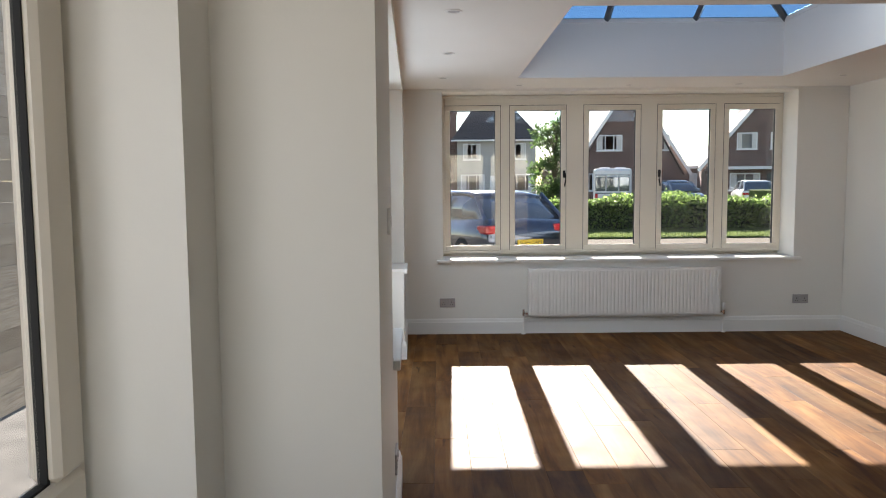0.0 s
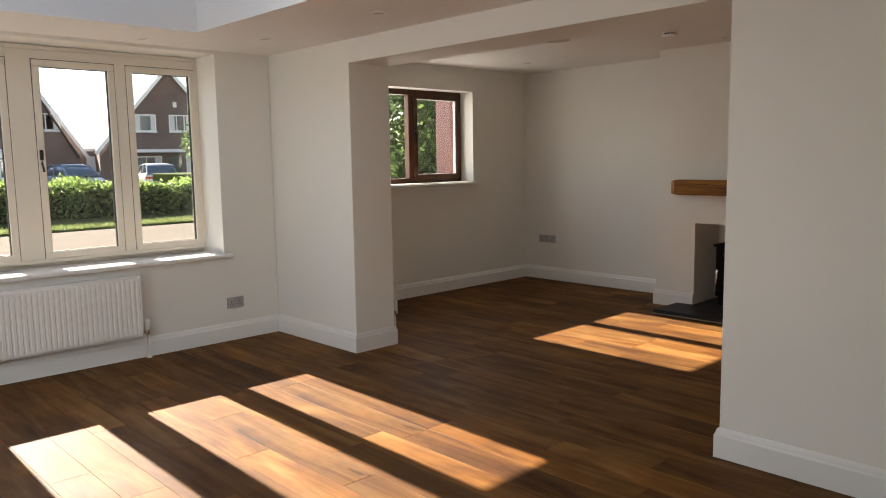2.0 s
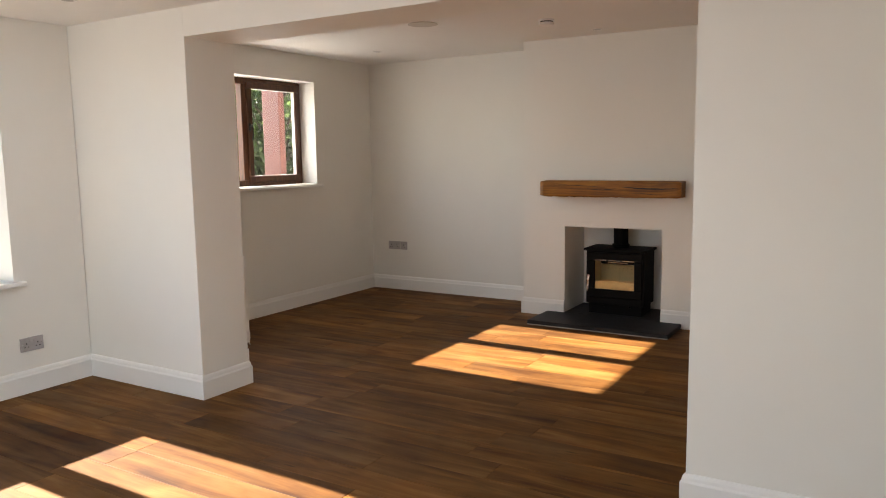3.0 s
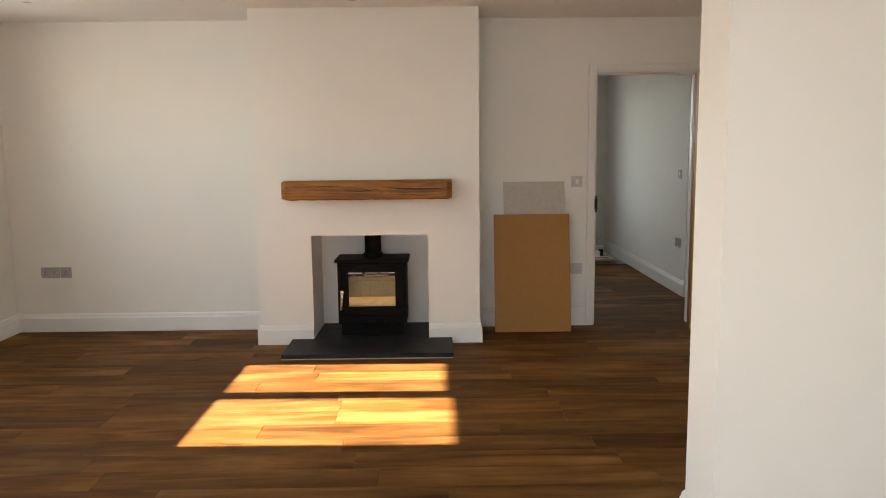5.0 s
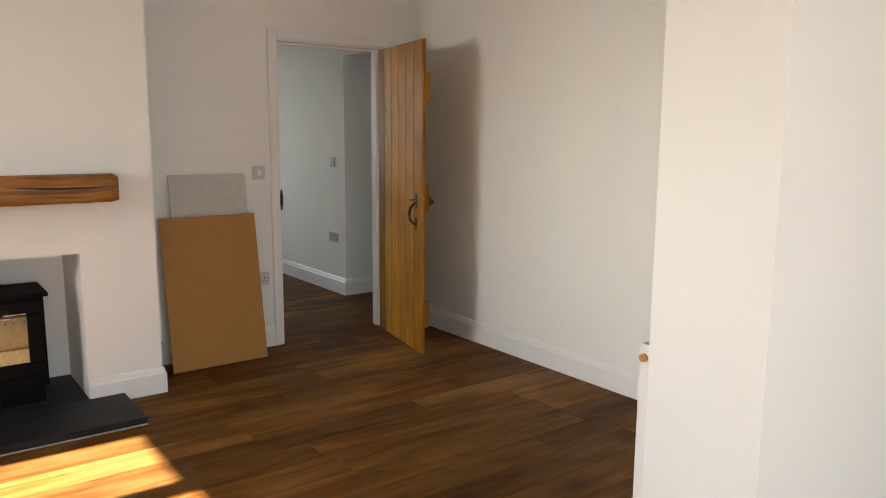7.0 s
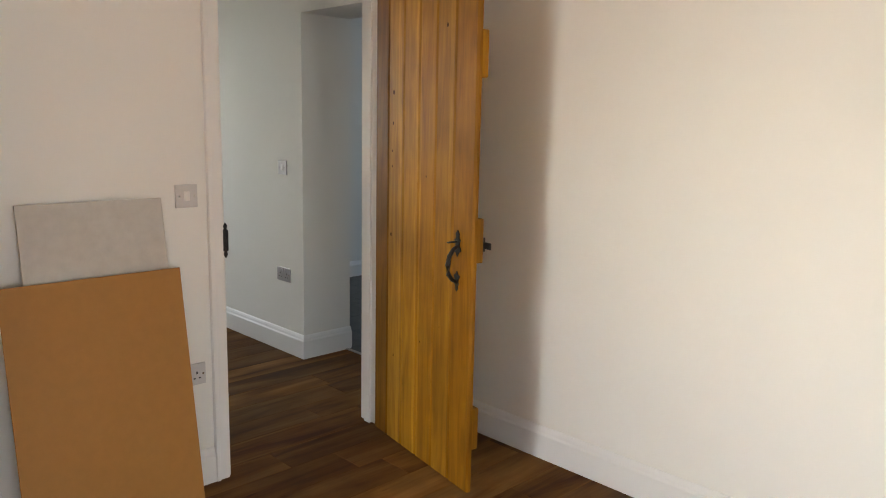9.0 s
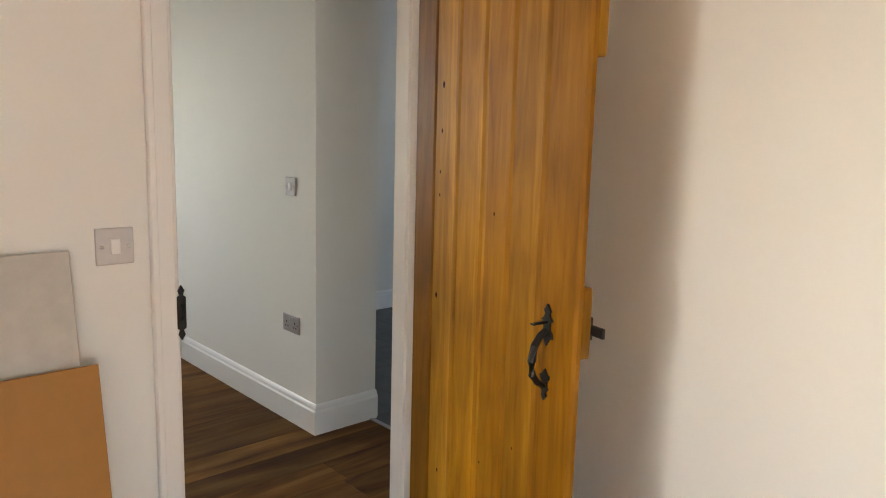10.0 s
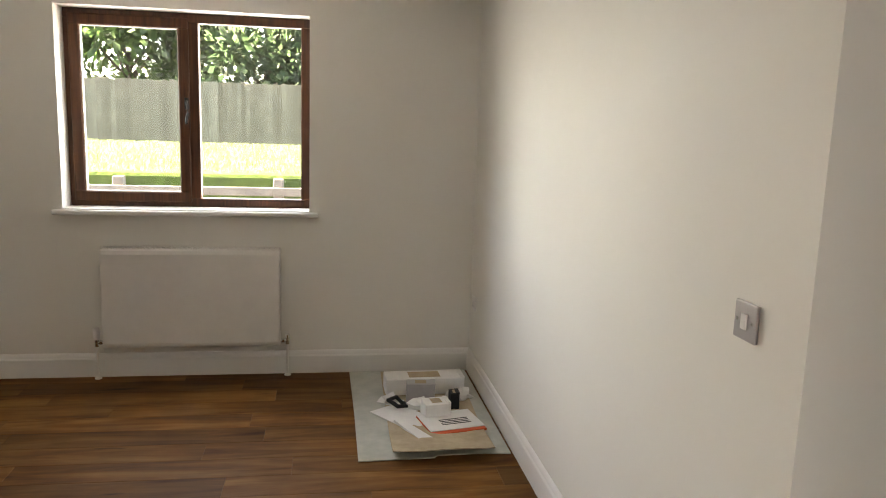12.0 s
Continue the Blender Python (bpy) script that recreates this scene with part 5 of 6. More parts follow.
def window_unit(parent, x0, x1, z0, z1, y, bars=1):
    w = part("window", frame_bm(x0, x1, z0, z1, y - 0.03, y + 0.06, 0.09, 0), UPVC, parent, "white framed house window")
    part("pane", B(x0 + 0.08, x1 - 0.08, y, y + 0.02, z0 + 0.08, z1 - 0.08), HOUSEGLASS, w)
    part("sill", B(x0 - 0.06, x1 + 0.06, y - 0.10, y + 0.02, z0 - 0.06, z0), UPVC, w)
    for i in range(bars):
        x = x0 + (x1 - x0) * (i + 1) / (bars + 1)
        part("glazing_bar", B(x - 0.035, x + 0.035, y - 0.025, y + 0.03, z0 + 0.09, z1 - 0.09), UPVC, w)
    cw = (x1 - x0) * 0.18
    part("curtain", B(x0 + 0.10, x0 + 0.10 + cw, y - 0.004, y - 0.001, z0 + 0.1, z1 - 0.1), CURTAIN, w)
    part("curtain", B(x1 - 0.10 - cw, x1 - 0.10, y - 0.004, y - 0.001, z0 + 0.1, z1 - 0.1), CURTAIN, w)


CURTAIN = plain("pale_curtain", (0.62, 0.60, 0.58), 0.9)


def gable_house(x, y, rz, width, eaves, apex, depth, label, windows, doors=(), chimney=None, garage=None, lower=None):
    """House whose gable faces local -y; z from its own ground."""
    h = thing("house", Matrix.Translation((x, y, GZ)) @ Matrix.Rotation(radians(rz), 4, "Z"), label, "house")
    hw = width / 2
    bm = bmesh.new()
    prism(bm, [(-hw, 0), (hw, 0), (hw, eaves), (0, apex), (-hw, eaves)], 0, depth, Matrix(((1, 0, 0, 0), (0, 0, 1, 0), (0, 1, 0, 0), (0, 0, 0, 1))))
    part("wall", bm, BRICK, h)
    for s in (-1, 1):
        a = math.atan2(apex - eaves, hw)
        ln = math.hypot(hw, apex - eaves) + 0.45
        m = Matrix.Translation((0, 0, apex + 0.06)) @ Matrix.Rotation(s * a, 4, "Y")
        bm = bmesh.new()
        rows = int(ln / 0.33)
        for i in range(rows):
            x0, x1 = i * 0.33, (i + 1) * 0.33 + 0.03
            q = [(s * x0, 0.0), (s * x1, 0.0)]
            box(bm, min(q)[0], max(q)[0], -0.35, depth + 0.3, 0.0, 0.05, m=m @ Matrix.Rotation(s * 0.06, 4, "Y"))
        part("roof", bm, ROOF, h)
        bm = bmesh.new()
        box(bm, 0 if s > 0 else -ln, ln if s > 0 else 0, -0.42, -0.34, -0.16, 0.06, m=m)
        part("bargeboard", bm, UPVC, h, "white bargeboard")
    for w in windows:
        window_unit(h, *w[:4], 0.0, *w[4:])
    for x0, x1, z1, mat in doors:
        part("door", B(x0, x1, -0.05, 0.03, 0, z1), mat, h)
    if chimney:
        cx, cy, cz0, cz1 = chimney
        c = part("chimney", B(cx - 0.45, cx + 0.45, cy - 0.4, cy + 0.4, cz0, cz1), BRICK, h)
        part("chimney_cap", B(cx - 0.52, cx + 0.52, cy - 0.47, cy + 0.47, cz1, cz1 + 0.14), BRICK, c)
        for dx in (-0.2, 0.2):
            part("chimney_pot", lathe(bmesh.new(), [(0.13, 0), (0.11, 0.3), (0.13, 0.34), (0.13, 0.4)], 12, Matrix.Translation((cx + dx, cy, cz1 + 0.14))), ROOF, c)
    if lower:
        x0, x1, z0, z1 = lower
        part("porch_canopy", B(x0, x1, -0.9, 0.0, z0, z1), UPVC, h, "white flat porch canopy")
    if garage:
        x0, x1, z1 = garage
        g = part("garage", B(x0, x1, 0.6, 5.5, 0, z1), BRICK, h)
        part("garage_door", B(x0 + 0.3, x1 - 0.3, 0.53, 0.6, 0, z1 - 0.35), UPVC, g, "white garage door")
        part("fascia", B(x0 - 0.1, x1 + 0.1, 0.45, 5.6, z1, z1 + 0.2), UPVC, g)
    part("alarm_box", B(0.3, 0.55, -0.10, 0.0, apex - 2.6, apex - 2.25, 0.02, 1), UPVC, h)
    return h


gable_house(13.7, 55.5, 0, 8.6, 2.4, 8.85, 11, "brown brick gabled house behind a motorhome",
            [(-2.4, -0.5, 3.85, 5.0, 2), (1.2, 3.0, 3.85, 5.0, 1), (-3.4, -1.2, 0.9, 2.2, 2)], [(1.0, 1.9, 2.1, UPVC)], None, (4.4, 7.4, 2.5))
gable_house(22.6, 52.0, -14, 9.0, 2.6, 8.0, 12, "brown brick gabled house with white window frames",
            [(-2.2, -0.85, 3.75, 4.9, 0), (0.0, 1.5, 3.75, 4.9, 2), (-2.6, -0.6, 0.9, 2.1, 1), (1.0, 3.0, 0.6, 2.2, 2)], [(-0.2, 0.7, 2.1, CARGLASS)], None, None, (-3.2, 0.8, 2.35, 2.55))


def hip_house(x, y, rz, width, eaves, ridge, depth, label):
    h = thing("house", Matrix.Translation((x, y, GZ)) @ Matrix.Rotation(radians(rz), 4, "Z"), label, "house")
    hw = width / 2
    part("wall", B(-hw, hw, 0, depth, 0, eaves), RENDERED, h)
    bm = bmesh.new()
    o, k = 0.45, depth / 2
    n = 16
    rows = []
    for i in range(n + 1):
        f = i / n
        z = eaves - 0.1 + (ridge - eaves) * f + (0.03 if i % 2 else 0.0)
        xa = (hw + o) * (1 - 0.62 * f)
        ya, yb = -o + (k + o) * f, depth + o - (k + o) * f
        rows.append([bm.verts.new(p) for p in ((-xa, ya, z), (xa, ya, z), (xa, yb + 0.001, z), (-xa, yb + 0.001, z))])
    for a, b in zip(rows, rows[1:]):
        for i in range(4):
            bm.faces.new((a[i], a[(i + 1) % 4], b[(i + 1) % 4], b[i]))
    bm.faces.new(rows[-1])
    bm.faces.new(rows[0][::-1])
    r = part("roof", bm, ROOF, h)
    part("gutter", B(-hw - o, hw + o, -o - 0.1, -o, eaves - 0.2, eaves - 0.08), UPVC, h, "white gutter and fascia")
    c = part("chimney", B(-hw - 0.95, -hw - 0.02, 0.5, 1.4, 0, 6.75), BRICK, h)
    part("chimney_cap", B(-hw - 1.02, -hw + 0.05, 0.43, 1.47, 6.75, 6.95), BRICK, c)
    for dx in (0.25, 0.7):
        part("chimney_pot", lathe(bmesh.new(), [(0.14, 0), (0.11, 0.3), (0.13, 0.34), (0.13, 0.45)], 12, Matrix.Translation((-hw - 0.95 + dx, 0.95, 6.95))), ROOF, c)
    # low wing beside the chimney, its roof falling away from the house
    wx = -hw - 0.97
    gm = Matrix(((1, 0, 0, 0), (0, 0, 1, 0), (0, 1, 0, 0), (0, 0, 0, 1)))
    part("side_wing", prism(bmesh.new(), [(wx - 2.6, 0), (wx, 0), (wx, 4.9), (wx - 2.6, 2.4)], 0.3, 5.0, gm), RENDERED, h)
    part("bargeboard", sweep(bmesh.new(), [(wx - 2.8, 0.22, 2.25), (wx + 0.02, 0.22, 4.97)], 0.10, 4), UPVC, h, "white bargeboard")
    window_unit(h, -2.5, -1.2, 3.3, 4.5, 0.0, 1)
    window_unit(h, 0.6, 2.2, 3.3, 4.5, 0.0, 1)
    window_unit(h, -2.7, -0.9, 0.9, 2.2, 0.0, 2)
    window_unit(h, 0.9, 2.8, 0.9, 2.2, 0.0, 2)
    part("door", B(-0.5, 0.4, -0.05, 0.03, 0, 2.1), UPVC, h)


RENDERED = plain("grey_house_render", (0.42, 0.41, 0.39), 0.9, 0, 0.08, 3.0, 0.2, 0.1)
hip_house(4.0, 56.5, 0, 5.9, 4.85, 8.0, 8.0, "older house with a hipped roof and tall chimney")
gable_house(21.0, 78.0, 20, 9.0, 2.8, 8.0, 14, "distant gabled house with a brown tiled roof", [(-2, -0.4, 3.6, 4.8, 1), (0.6, 2.2, 3.6, 4.8, 1)], (), (1.5, 6, 6.5, 9.0))
gable_house(-9.0, 60.0, 10, 9.0, 2.8, 8.0, 12, "brown brick gabled house across the road", [(-2, -0.4, 3.6, 4.8, 1), (0.6, 2.2, 3.6, 4.8, 1)])
gable_house(34.0, 48.0, -25, 9.0, 2.8, 8.0, 12, "brown brick gabled house across the road", [(-2, -0.4, 3.6, 4.8, 1), (0.6, 2.2, 3.6, 4.8, 1)])


def rail_fence(x0, x1, y):
    f = thing("rail_fence", pose(0, y, GZ), "white post and rail fence in front of the houses", "fence")
    k = x0
    while k <= x1:
        part("post", B(k - 0.05, k + 0.05, -0.05, 0.05, 0, 1.1), UPVC, f)
        k += 2.0
    for z in (0.45, 0.9):
        part("rail", B(x0, x1, -0.07, -0.04, z, z + 0.12), UPVC, f)


rail_fence(6.0, 8.6, 47.5)
rail_fence(17.2, 20.6, 47.5)


# ---------------------------------------------------------------- vehicles
def car(m, paint_mat, label, length=4.55, width=1.80, height=1.45, suv=False, plate=""):
    """A car; local +y is its nose, its tail at y = 0, z from the road."""
    c = thing("car", m, label, "car")
    hw = width / 2
    belt = 0.92 if not suv else 1.02
    # outline of the side: (y, z bottom, z deck)
    st = [(0.0, 0.42, 0.72), (0.05, 0.32, 0.90), (0.25, 0.26, belt + 0.06), (0.9, 0.24, belt + 0.04), (1.6, 0.24, belt + 0.01), (2.6, 0.24, belt), (3.2, 0.24, belt - 0.02), (4.0, 0.25, belt - 0.14), (4.4, 0.30, belt - 0.28), (length, 0.42, 0.55)]
    bm = bmesh.new()
    rows = []
    for y, z0, z1 in st:
        e = 0.86 if y in (0.0, length) else (0.95 if y < 0.1 or y > 4.3 else 1.0)
        w = hw * e
        half = [(w * 0.90, z0), (w, z0 + 0.14), (w, (z0 + z1) / 2 + 0.05), (w * 0.97, z1 - 0.06), (w * 0.86, z1)]
        ring = half + [(-x, z) for x, z in half[::-1]]
        rows.append([bm.verts.new((x, y, z)) for x, z in ring])
    for a, b in zip(rows, rows[1:]):
        for i in range(len(a)):
            bm.faces.new((a[i], a[(i + 1) % len(a)], b[(i + 1) % len(a)], b[i]))
    bm.faces.new(rows[0])
    bm.faces.new(rows[-1][::-1])
    body = part("body", bm, paint_mat, c)
    for p in body.data.polygons:
        p.use_smooth = True
    # cabin: roof skin over dark glass
    rear = 0.10 if suv else 0.18
    cab = [(rear, belt + 0.03, 0.80), (0.62 if not suv else 0.35, height - 0.10, 0.66), (1.2, height - 0.01, 0.63), (2.1, height, 0.62), (2.75, height - 0.09, 0.63), (3.45, belt, 0.80)]

    def loft(rows_in, top_only, name, mat, grow):
        bm = bmesh.new()
        rr = []
        for y, z, w in rows_in:
            zz = z + grow
            if top_only:
                ring = [(w + 0.03, zz - 0.055), (w + 0.01, zz - 0.012), (w * 0.7, zz + 0.006), (-w * 0.7, zz + 0.006), (-w - 0.01, zz - 0.012), (-w - 0.03, zz - 0.055), (-w * 0.7, zz - 0.02), (w * 0.7, zz - 0.02)]
            else:
                ring = [(hw * 0.90, belt - 0.03), (w + (hw * 0.88 - w) * max(0.0, 1 - (zz - belt) / (height - belt)), zz - 0.02), (w * 0.7, zz), (-w * 0.7, zz), (-w - (hw * 0.88 - w) * max(0.0, 1 - (zz - belt) / (height - belt)), zz - 0.02), (-hw * 0.90, belt - 0.03)]
            rr.append([bm.verts.new((x, y, q)) for x, q in ring])
        for a, b in zip(rr, rr[1:]):
            for i in range(len(a)):
                bm.faces.new((a[i], a[(i + 1) % len(a)], b[(i + 1) % len(a)], b[i]))
        bm.faces.new(rr[0])
        bm.faces.new(rr[-1][::-1])
        ob = part(name, bm, mat, c)
        for p in ob.data.polygons:
            p.use_smooth = True
        return ob

    loft(cab, False, "glasshouse", CARGLASS, -0.012)
    loft(cab[1:5], True, "roof", paint_mat, 0.004)
    for s in (-1, 1):
        for (ya, za), (yb, zb) in (((0.14, belt), (0.72, height - 0.06)), ((1.75, belt - 0.02), (1.65, height - 0.04)), ((3.5, belt), (2.62, height - 0.08))):
            part("pillar", sweep(bmesh.new(), [(s * hw * 0.89, ya, za), (s * 0.70, yb, zb)], [0.045, 0.035], 6), paint_mat, c)
    for y in (0.85, 3.62):
        for s in (-1, 1):
            w = part("wheel", lathe(bmesh.new(), [(0.20, -0.10), (0.30, -0.11), (0.325, -0.08), (0.325, 0.08), (0.30, 0.11), (0.20, 0.10)], 28, Matrix.Translation((s * (hw - 0.10), y, 0.325)) @ Matrix.Rotation(math.pi / 2, 4, "Y")), TYRE, c)
            part("rim", lathe(bmesh.new(), [(0.03, -0.105), (0.20, -0.10), (0.215, -0.09), (0.215, 0.09), (0.20, 0.10), (0.03, 0.105)], 20, Matrix.Translation((s * (hw - 0.10), y, 0.325)) @ Matrix.Rotation(math.pi / 2, 4, "Y")), CHROME, w)
    for s in (-1, 1):
        part("tail_light", B(min(s * hw * 0.56, s * hw * 0.985), max(s * hw * 0.56, s * hw * 0.985), 0.005, 0.34, 0.72, 0.87, 0.03), REDLAMP, c, "red tail lamp")
        part("headlight", B(min(s * hw * 0.52, s * hw * 0.92), max(s * hw * 0.52, s * hw * 0.92), length - 0.20, length + 0.005, 0.60, 0.74, 0.02), CHROME, c, "clear headlight")
        part("mirror", B(min(s * hw, s * (hw + 0.18)), max(s * hw, s * (hw + 0.18)), 2.95, 3.08, belt + 0.0, belt + 0.14, 0.03), paint_mat, c)
    part("grille", B(-0.42, 0.42, length - 0.02, length + 0.012, 0.42, 0.66, 0.02), DARK, c)
    p = part("number_plate", B(-0.26, 0.26, -0.022, 0.0, 0.50, 0.61, 0.004), YELLOW_PLATE, c, "yellow number plate with dark characters" if plate else "plain number plate")
    part("bumper", B(-hw * 0.90, hw * 0.90, -0.015, 0.3, 0.26, 0.47, 0.04), paint_mat, c)
    if plate:
        cu = bpy.data.curves.new("plate_text", "FONT")
        cu.body = plate
        cu.size = 0.105
        cu.align_x, cu.align_y = "CENTER", "CENTER"
        cu.extrude = 0.001
        tmp = new("plate_text", cu)
        bpy.context.view_layer.update()
        me = bpy.data.meshes.new_from_object(tmp.evaluated_get(bpy.context.evaluated_depsgraph_get()))
        bpy.data.objects.remove(tmp)
        me.materials.clear()
        me.materials.append(DARK)
        t = new("plate_text", me)
        t.parent = p
        t.matrix_local = Matrix.Translation((0, -0.024, 0.555)) @ Matrix.Rotation(math.pi / 2, 4, "X")
    return c


car(Matrix.Translation((1.25, 13.1, GZ)) @ Matrix.Rotation(radians(26), 4, "Z"), NAVY, "dark navy hatchback parked on the gravel drive", plate="SD56 SAM")
car(Matrix.Translation((13.5, 46.6, GZ)) @ Matrix.Rotation(radians(186), 4, "Z"), GREYPAINT, "grey car parked nose out across the road", height=1.62, suv=True)
car(Matrix.Translation((18.3, 43.6, GZ)) @ Matrix.Rotation(radians(-12), 4, "Z"), WHITEPAINT, "white estate car parked across the road", height=1.6, suv=True)


def motorhome(m):
    h = thing("motorhome", m, "white motorhome with dark windows parked across the road", "motorhome")
    part("body", B(-1.12, 1.12, 0, 6.5, 0.45, 2.36, 0.16, 4), WHITEPAINT, h)
    part("skirt", B(-1.10, 1.10, 0.05, 6.3, 0.28, 0.5, 0.03), GREYPAINT, h)
    for x0, x1 in ((-0.98, -0.40), (-0.34, 0.34), (0.40, 0.98)):
        part("window", B(x0, x1, -0.012, 0.02, 1.02, 1.86, 0.03), CARGLASS, h, "dark tinted window")
    part("stripe", B(-1.0, 1.0, -0.006, 0.02, 1.90, 2.02, 0.01), GREYPAINT, h, "dark curved trim stripe")
    part("stripe", B(-1.0, 1.0, -0.006, 0.02, 0.86, 0.93, 0.005), GREYPAINT, h, "dark trim stripe")
    for x in (-0.45, 0.5):
        part("roof_vent", B(x - 0.3, x + 0.3, 1.2, 1.9, 2.34, 2.46, 0.03), WHITEPAINT, h)
    for y in (1.2, 5.2):
        for s in (-1, 1):
            part("wheel", tube(bmesh.new(), (s * 0.85, y, 0.34), (s * 1.08, y, 0.34), 0.34, seg=24), TYRE, h)
    for s in (-1, 1):
        part("tail_light", B(s * 0.92 - 0.08, s * 0.92 + 0.08, -0.02, 0.03, 0.62, 0.86, 0.01), REDLAMP, h)


motorhome(Matrix.Translation((9.95, 44.5, GZ)) @ Matrix.Rotation(radians(-12), 4, "Z"))


# ---------------------------------------------------------------- garden side
structure("lawn_bank", B(16.2, 60, -40, 40, GZ, 0.92, 0.05, 2), GRASS, "raised sunlit lawn up to the board fence", "grass")


def board_fence(name, m, length, height, label, horizontal=False):
    f = thing(name, m, label, "fence")
    x = 0.0
    rnd = random.Random(int(length * 7))
    me = None
    if horizontal:
        z = 0.05
        while z < height:
            part("board", B(0, length, 0, 0.02, z, z + 0.143, 0.003, 1), PALE_BOARD, f)
            z += 0.145
    else:
        while x < length:
            if me is None:
                o = part("board", B(0, 0.122, 0, 0.018, 0, height, 0.002, 1), FENCE, f)
                me = o.data
            else:
                o = new("board", me)
                o.parent = f
            o.location = (x, rnd.uniform(0, 0.012), rnd.uniform(-0.015, 0.015))
            x += 0.118
    k = 0.0
    while k <= length:
        part("post", B(k - 0.05, k + 0.05, 0.03, 0.13, 0, height + 0.03), FENCE, f)
        k += 1.83
    return f


board_fence("board_fence", Matrix.Translation((27.8, 14.0, 0.92)) @ Matrix.Rotation(-math.pi / 2, 4, "Z"), 24.0, 1.6, "weathered close-board garden fence behind the lawn")
# unseen fence, added to cut the pale building's reflection below eye height
board_fence("garden_fence", Matrix.Translation((-4.0, -12.2, GZ)), 10.0, 1.62, "unseen close-board fence added to darken the foot of a window reflection")
board_fence("slatted_fence", Matrix.Translation((-3.3, -3.0, GZ)) @ Matrix.Rotation(math.pi / 2, 4, "Z"), 11.5, 3.4, "pale horizontal board fence beside the house", True)


def low_rail():
    f = thing("timber_rail", pose(16.0, 0, GZ), "low timber post and rail along the lawn edge", "fence")
    for i in range(9):
        y = -4 + i * 1.8
        part("post", B(-0.06, 0.06, y - 0.06, y + 0.06, 0, 1.06, 0.008, 1), FENCE, f)
    part("rail", B(-0.08, -0.03, -4.2, 11.0, 0.86, 0.96, 0.006, 1), FENCE, f)


low_rail()


def outbuilding():
    """Unseen pale building, added to reflect in the front panes; local y towards it."""
    b = thing("outbuilding", pose(0.6, -13.0, GZ, 0, 0, 180), "unseen pale cream building with a shallow roof, added for its window reflection", "outbuilding")
    part("wall", B(-5.0, 5.0, 0, 4.0, 0, 2.85), PALE_RENDER, b)
    part("roof", prism(bmesh.new(), [(-0.4, 2.85), (4.4, 2.85), (2.0, 3.7)], -5.3, 5.3, Matrix(((0, 0, 1, 0), (1, 0, 0, 0), (0, 1, 0, 0), (0, 0, 0, 1)))), ROOF, b)


PALE_RENDER = plain("cream_render", (0.62, 0.58, 0.47), 0.9, 0, 0.06, 3.0, 0.2, 0.1)
outbuilding()
structure("terrace", B(11.98, 16.1, -6, 12, GZ, 0.35), PAVING, "pale paved terrace outside the far window", "pavement")
tagged(part("garden_post", B(7.50, 7.60, 9.10, 9.38, GZ, 2.9, 0.01), REDPOST), "red-brown stained timber post outside the side window", "post")


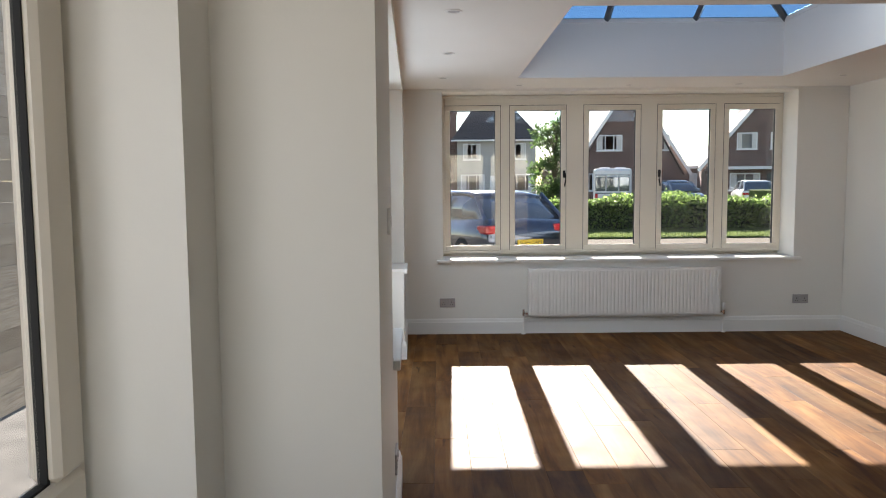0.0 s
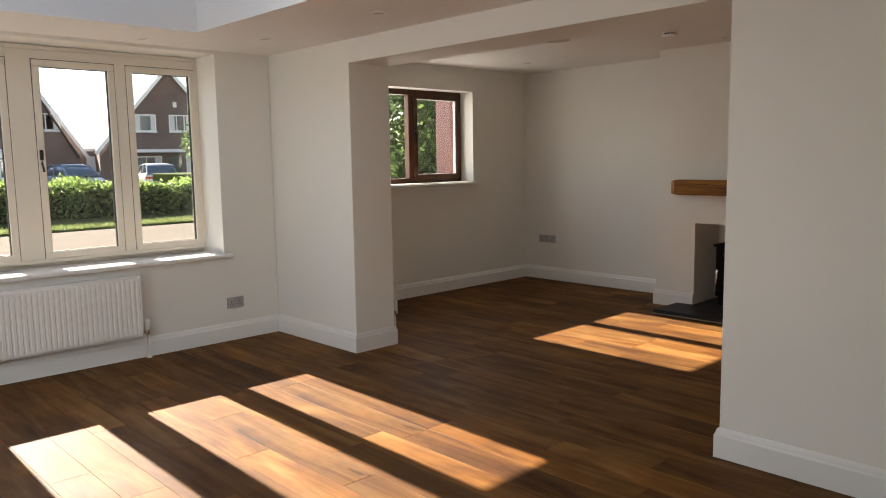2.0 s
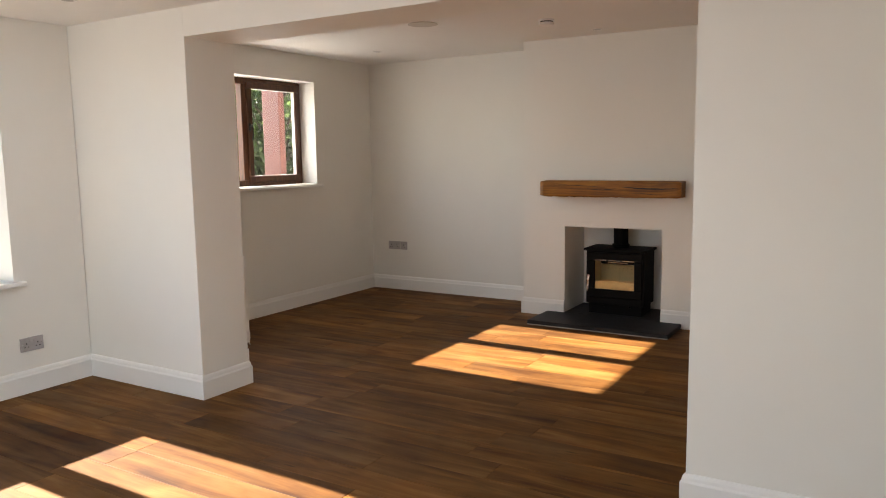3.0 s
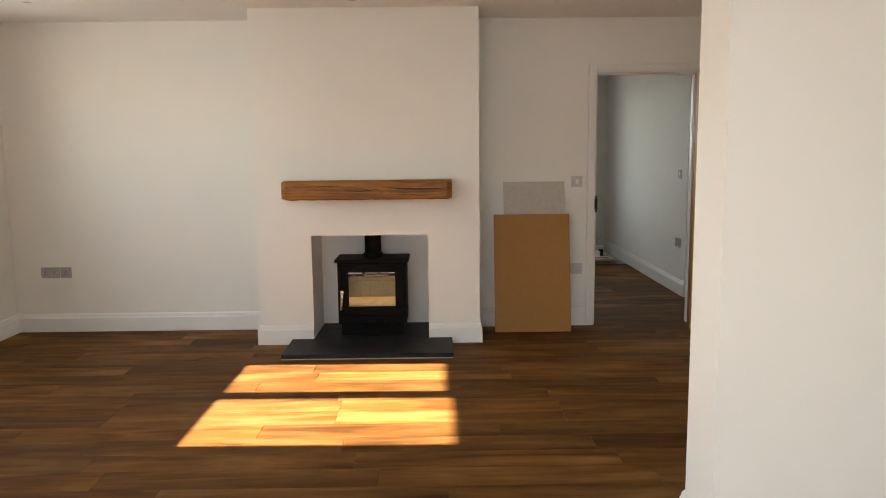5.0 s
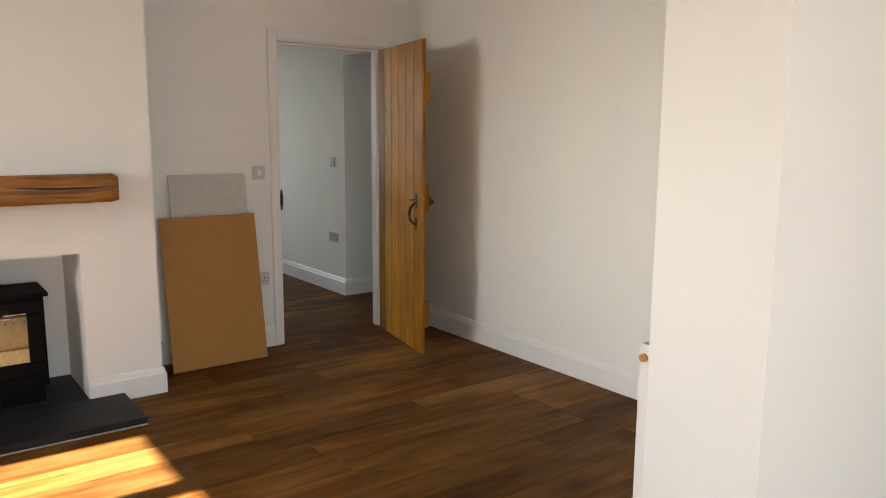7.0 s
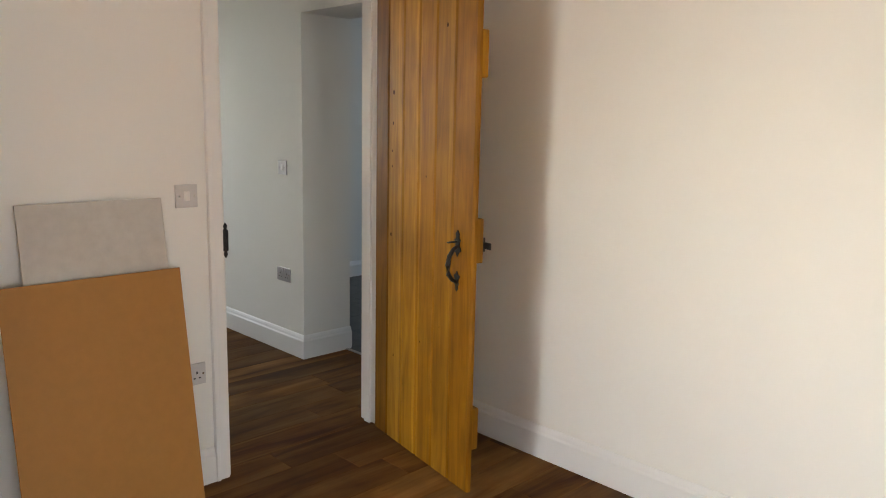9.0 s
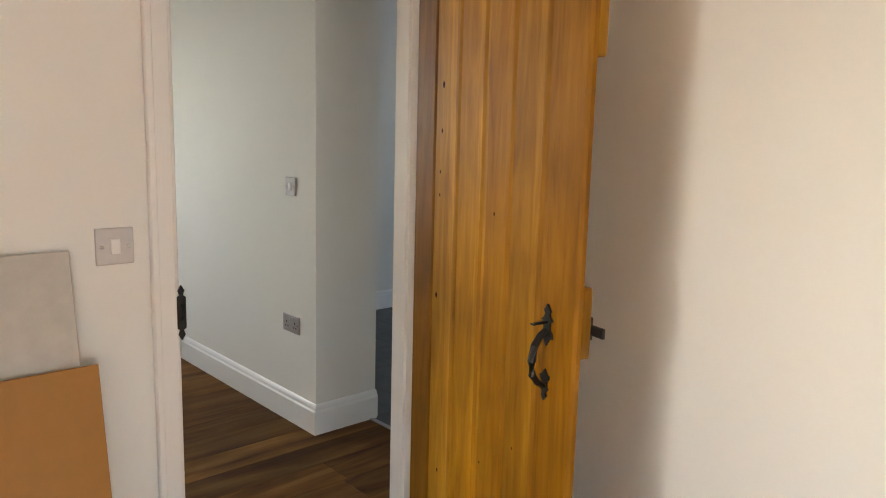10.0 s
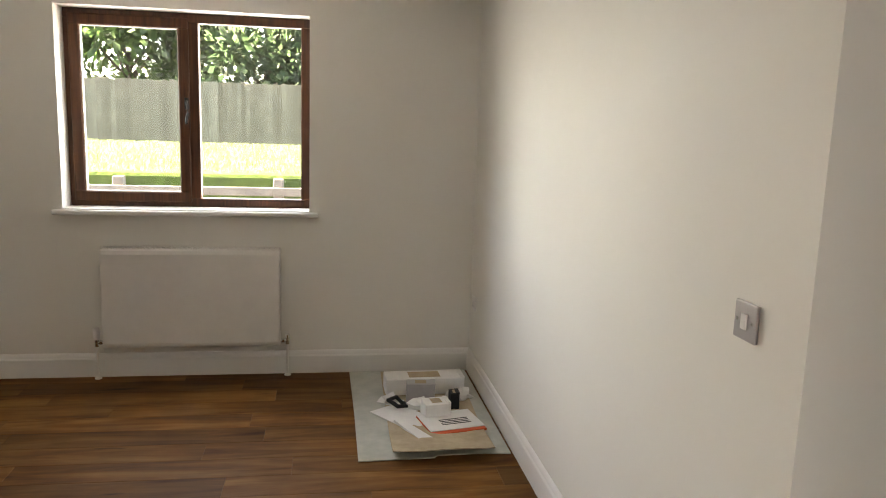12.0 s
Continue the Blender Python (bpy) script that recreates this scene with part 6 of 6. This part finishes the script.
# ---------------------------------------------------------------- small things in the far room
def clutter():
    bm = prism(bmesh.new(), [(10.215, 2.48), (10.225, 2.12), (10.25, 2.10), (10.255, 1.90), (10.24, 1.742), (11.505, 1.745), (11.50, 2.485), (10.8, 2.478)], 0.002, 0.0065)
    tagged(part("underlay_sheet", bm, GREYCARD), "grey-green underlay offcut flat on the floor", "sheet")
    # shallow cardboard tray with turned edges
    bm = bmesh.new()
    rows = []
    for i in range(13):
        x = 10.205 + (11.46 - 10.205) * i / 12
        z = 0.008 + 0.042 * max(0.0, 1 - i / 4.5) ** 1.7
        skew = 0.03 * (1 - i / 12)
        rows.append([bm.verts.new((x, y, z + 0.004 * math.sin(y * 31 + i))) for y in (1.80 + skew, 1.92, 2.05, 2.18, 2.29 + skew)])
    for a, b in zip(rows, rows[1:]):
        for k in range(4):
            bm.faces.new((a[k], b[k], b[k + 1], a[k + 1]))
    g = bmesh.ops.extrude_face_region(bm, geom=bm.faces[:])
    bmesh.ops.translate(bm, vec=(0, 0, 0.005), verts=[v for v in g["geom"] if isinstance(v, bmesh.types.BMVert)])
    tr = tagged(part("cardboard_sheet", bm, CARD), "brown cardboard sheet with a lifted front edge", "cardboard")
    part("edge_flap", B(11.30, 11.46, 1.80, 1.83, 0.010, 0.018), CARD, tr)
    def carton(name, x, y, w, d, h, rz, mat, label, cat="box"):
        b = thing(name, pose(x, y, 0.0145, 0, 0, rz), label, cat)
        part("body", B(-w / 2, w / 2, -d / 2, d / 2, 0, h, 0.003, 1), mat, b)
        part("flap", B(-w / 2 + 0.004, w / 2 - 0.004, -d / 2 - 0.002, -d / 2 + 0.02, h - 0.004, h + 0.004), mat, b)
        part("label_panel", B(-w * 0.3, w * 0.3, -0.2 * d, 0.2 * d, h + 0.0005, h + 0.0015), CARD, b)
        return b
    carton("long_carton", 11.12, 2.06, 0.16, 0.46, 0.095, 2, PAPER, "long white carton lying on cardboard")
    carton("grey_carton", 10.95, 2.10, 0.09, 0.16, 0.11, -4, GREY_PLASTIC, "small grey carton among packaging")
    carton("white_carton", 10.72, 2.045, 0.11, 0.14, 0.085, 8, PAPER, "small white carton among packaging")
    carton("dark_carton", 10.84, 1.925, 0.08, 0.05, 0.09, 0, TYRE, "small dark carton among packaging")
    bk = thing("booklet", pose(10.60, 1.98, 0.0145, 0, 0, 12), "white booklet with an orange-red edge", "booklet")
    part("cover", B(-0.13, 0.13, -0.15, 0.15, 0, 0.012, 0.002, 1), ORANGE, bk)
    part("page", B(-0.10, 0.135, -0.152, 0.148, 0.0122, 0.016), PAPER, bk)
    for i in range(4):
        part("print_line", B(0.02 - 0.02 * i, 0.03 - 0.02 * i, -0.10, 0.06, 0.0162, 0.0166), DARK, bk)
    lf = tagged(part("leaflet", B(-0.16, 0.16, -0.10, 0.10, 0, 0.003, m=None), PAPER), "white folded leaflet on the cardboard", "paper")
    lf.matrix_world = pose(10.72, 2.22, 0.0155, 0, 0, 35)
    kn = thing("scraper", pose(10.52, 2.20, 0.0145, 0, 0, 25), "white plastic scraper lying on cardboard", "tool")
    part("blade", prism(bmesh.new(), [(-0.16, -0.035), (0.14, -0.02), (0.16, 0.0), (0.14, 0.02), (-0.16, 0.035), (-0.19, 0.0)], 0, 0.018), PAPER, kn)
    # crumpled clear wrapping
    rnd = random.Random(9)
    for x, y, s in ((10.86, 2.12, 0.09), (10.95, 2.27, 0.07), (11.0, 1.86, 0.08)):
        bm = bmesh.new()
        bmesh.ops.create_icosphere(bm, subdivisions=2, radius=s)
        for v in bm.verts:
            v.co *= rnd.uniform(0.55, 1.15)
            v.co.z = max(0.0, v.co.z * 0.75)
        tagged(part("wrapping", bm, PAPER), "crumpled pale plastic wrapping", "wrapping").matrix_world = pose(x, y, 0.0145, 0, 0, rnd.uniform(0, 90))
    tagged(part("cable_offcut", sweep(bmesh.new(), [(10.88, 2.20, 0.02), (10.92, 2.24, 0.05), (10.85, 2.29, 0.06), (10.80, 2.24, 0.04), (10.84, 2.17, 0.03), (10.9, 2.2, 0.02)], 0.012, 8), TYRE), "short dark cable offcut among packaging", "cable")


clutter()


def kitchen_bench():
    b = thing("worktop_bench", pose(9.6, -1.56, 0), "dark wooden worktop on white legs past the inner opening", "worktop")
    part("worktop", B(-0.32, 0.38, -0.9, 0.72, 0.86, 0.90, 0.004), ROSE, b)
    for x in (-0.26, 0.32):
        for y in (-0.84, 0.2):
            part("leg", B(x - 0.03, x + 0.03, y - 0.03, y + 0.03, 0, 0.86, 0.003, 1), TRIM, b)


kitchen_bench()


# ---------------------------------------------------------------- floors, plank by plank
def plank_mesh(w, l):
    """Plank with a small chamfer round its top; origin at its middle."""
    c, h = 0.0012, 0.006
    bm = bmesh.new()
    lo = [bm.verts.new((sx * w / 2, sy * l / 2, 0.001)) for sx, sy in ((-1, -1), (1, -1), (1, 1), (-1, 1))]
    mid = [bm.verts.new((sx * w / 2, sy * l / 2, h - c)) for sx, sy in ((-1, -1), (1, -1), (1, 1), (-1, 1))]
    top = [bm.verts.new((sx * (w / 2 - c), sy * (l / 2 - c), h)) for sx, sy in ((-1, -1), (1, -1), (1, 1), (-1, 1))]
    for a, b in ((lo, mid), (mid, top)):
        for i in range(4):
            bm.faces.new((a[i], a[(i + 1) % 4], b[(i + 1) % 4], b[i]))
    bm.faces.new(top)
    me = bpy.data.meshes.new("plank")
    bm.to_mesh(me)
    bm.free()
    me.materials.append(FLOOR)
    return me


def plank_floor(name, x0, x1, y0, y1, label, seed):
    base = structure(name, B(x0, x1, y0, y1, -0.12, -0.0055), SUBFLOOR, label, "floor")
    rnd = random.Random(seed)
    W, Lp, gap = 0.184, 1.22, 0.0007
    cache = {}
    x = math.floor(x0 / W) * W
    while x < x1:
        a, b = max(x, x0), min(x + W, x1)
        y = y0 - rnd.uniform(0.0, Lp)
        while y < y1:
            c, d = max(y, y0), min(y + Lp, y1)
            if b - a > 0.01 and d - c > 0.01:
                key = (round(b - a, 3), round(d - c, 3))
                if key not in cache:
                    cache[key] = plank_mesh(b - a - gap, d - c - gap)
                ob = new("plank", cache[key])
                ob.parent = base
                ob.location = ((a + b) / 2, (c + d) / 2, -0.006)
            y += Lp
        x += W


plank_floor("floor", -0.9, 3.66, -1.6, FRONT + 0.02, "dark oak effect plank floor of the garden room", 1)
plank_floor("floor_living", 3.66, LVX + 0.06, LVY0 - 0.02, LVY1 + 0.02, "dark oak effect plank floor of the living room", 2)
plank_floor("floor_far", LVX + 0.06, HX1 + 0.02, 1.40, HY1 + 0.02, "dark oak effect plank floor of the far room", 3)
tf = structure("floor_kitchen", B(5.2, 10.0, -3.2, 1.395, -0.12, -0.006), SUBFLOOR, "slate grey tiled floor past the inner opening", "floor")
tile_me = None
for i in range(16):
    for j in range(15):
        if tile_me is None:
            bm = B(-0.1495, 0.1495, -0.1495, 0.1495, -0.005, 0.0, 0.001, 1)
            tile_ob = part("tile", bm, TILE, tf)
            tile_me = tile_ob.data
        else:
            tile_ob = new("tile", tile_me)
            tile_ob.parent = tf
        tile_ob.location = (5.35 + 0.3 * i, 1.245 - 0.3 * j, 0)
structure("threshold_strip", B(7.225, 8.195, 1.385, 1.41, -0.001, 0.005, 0.002, 1), GREY_PLASTIC, "thin metal threshold strip between the floors", "threshold")
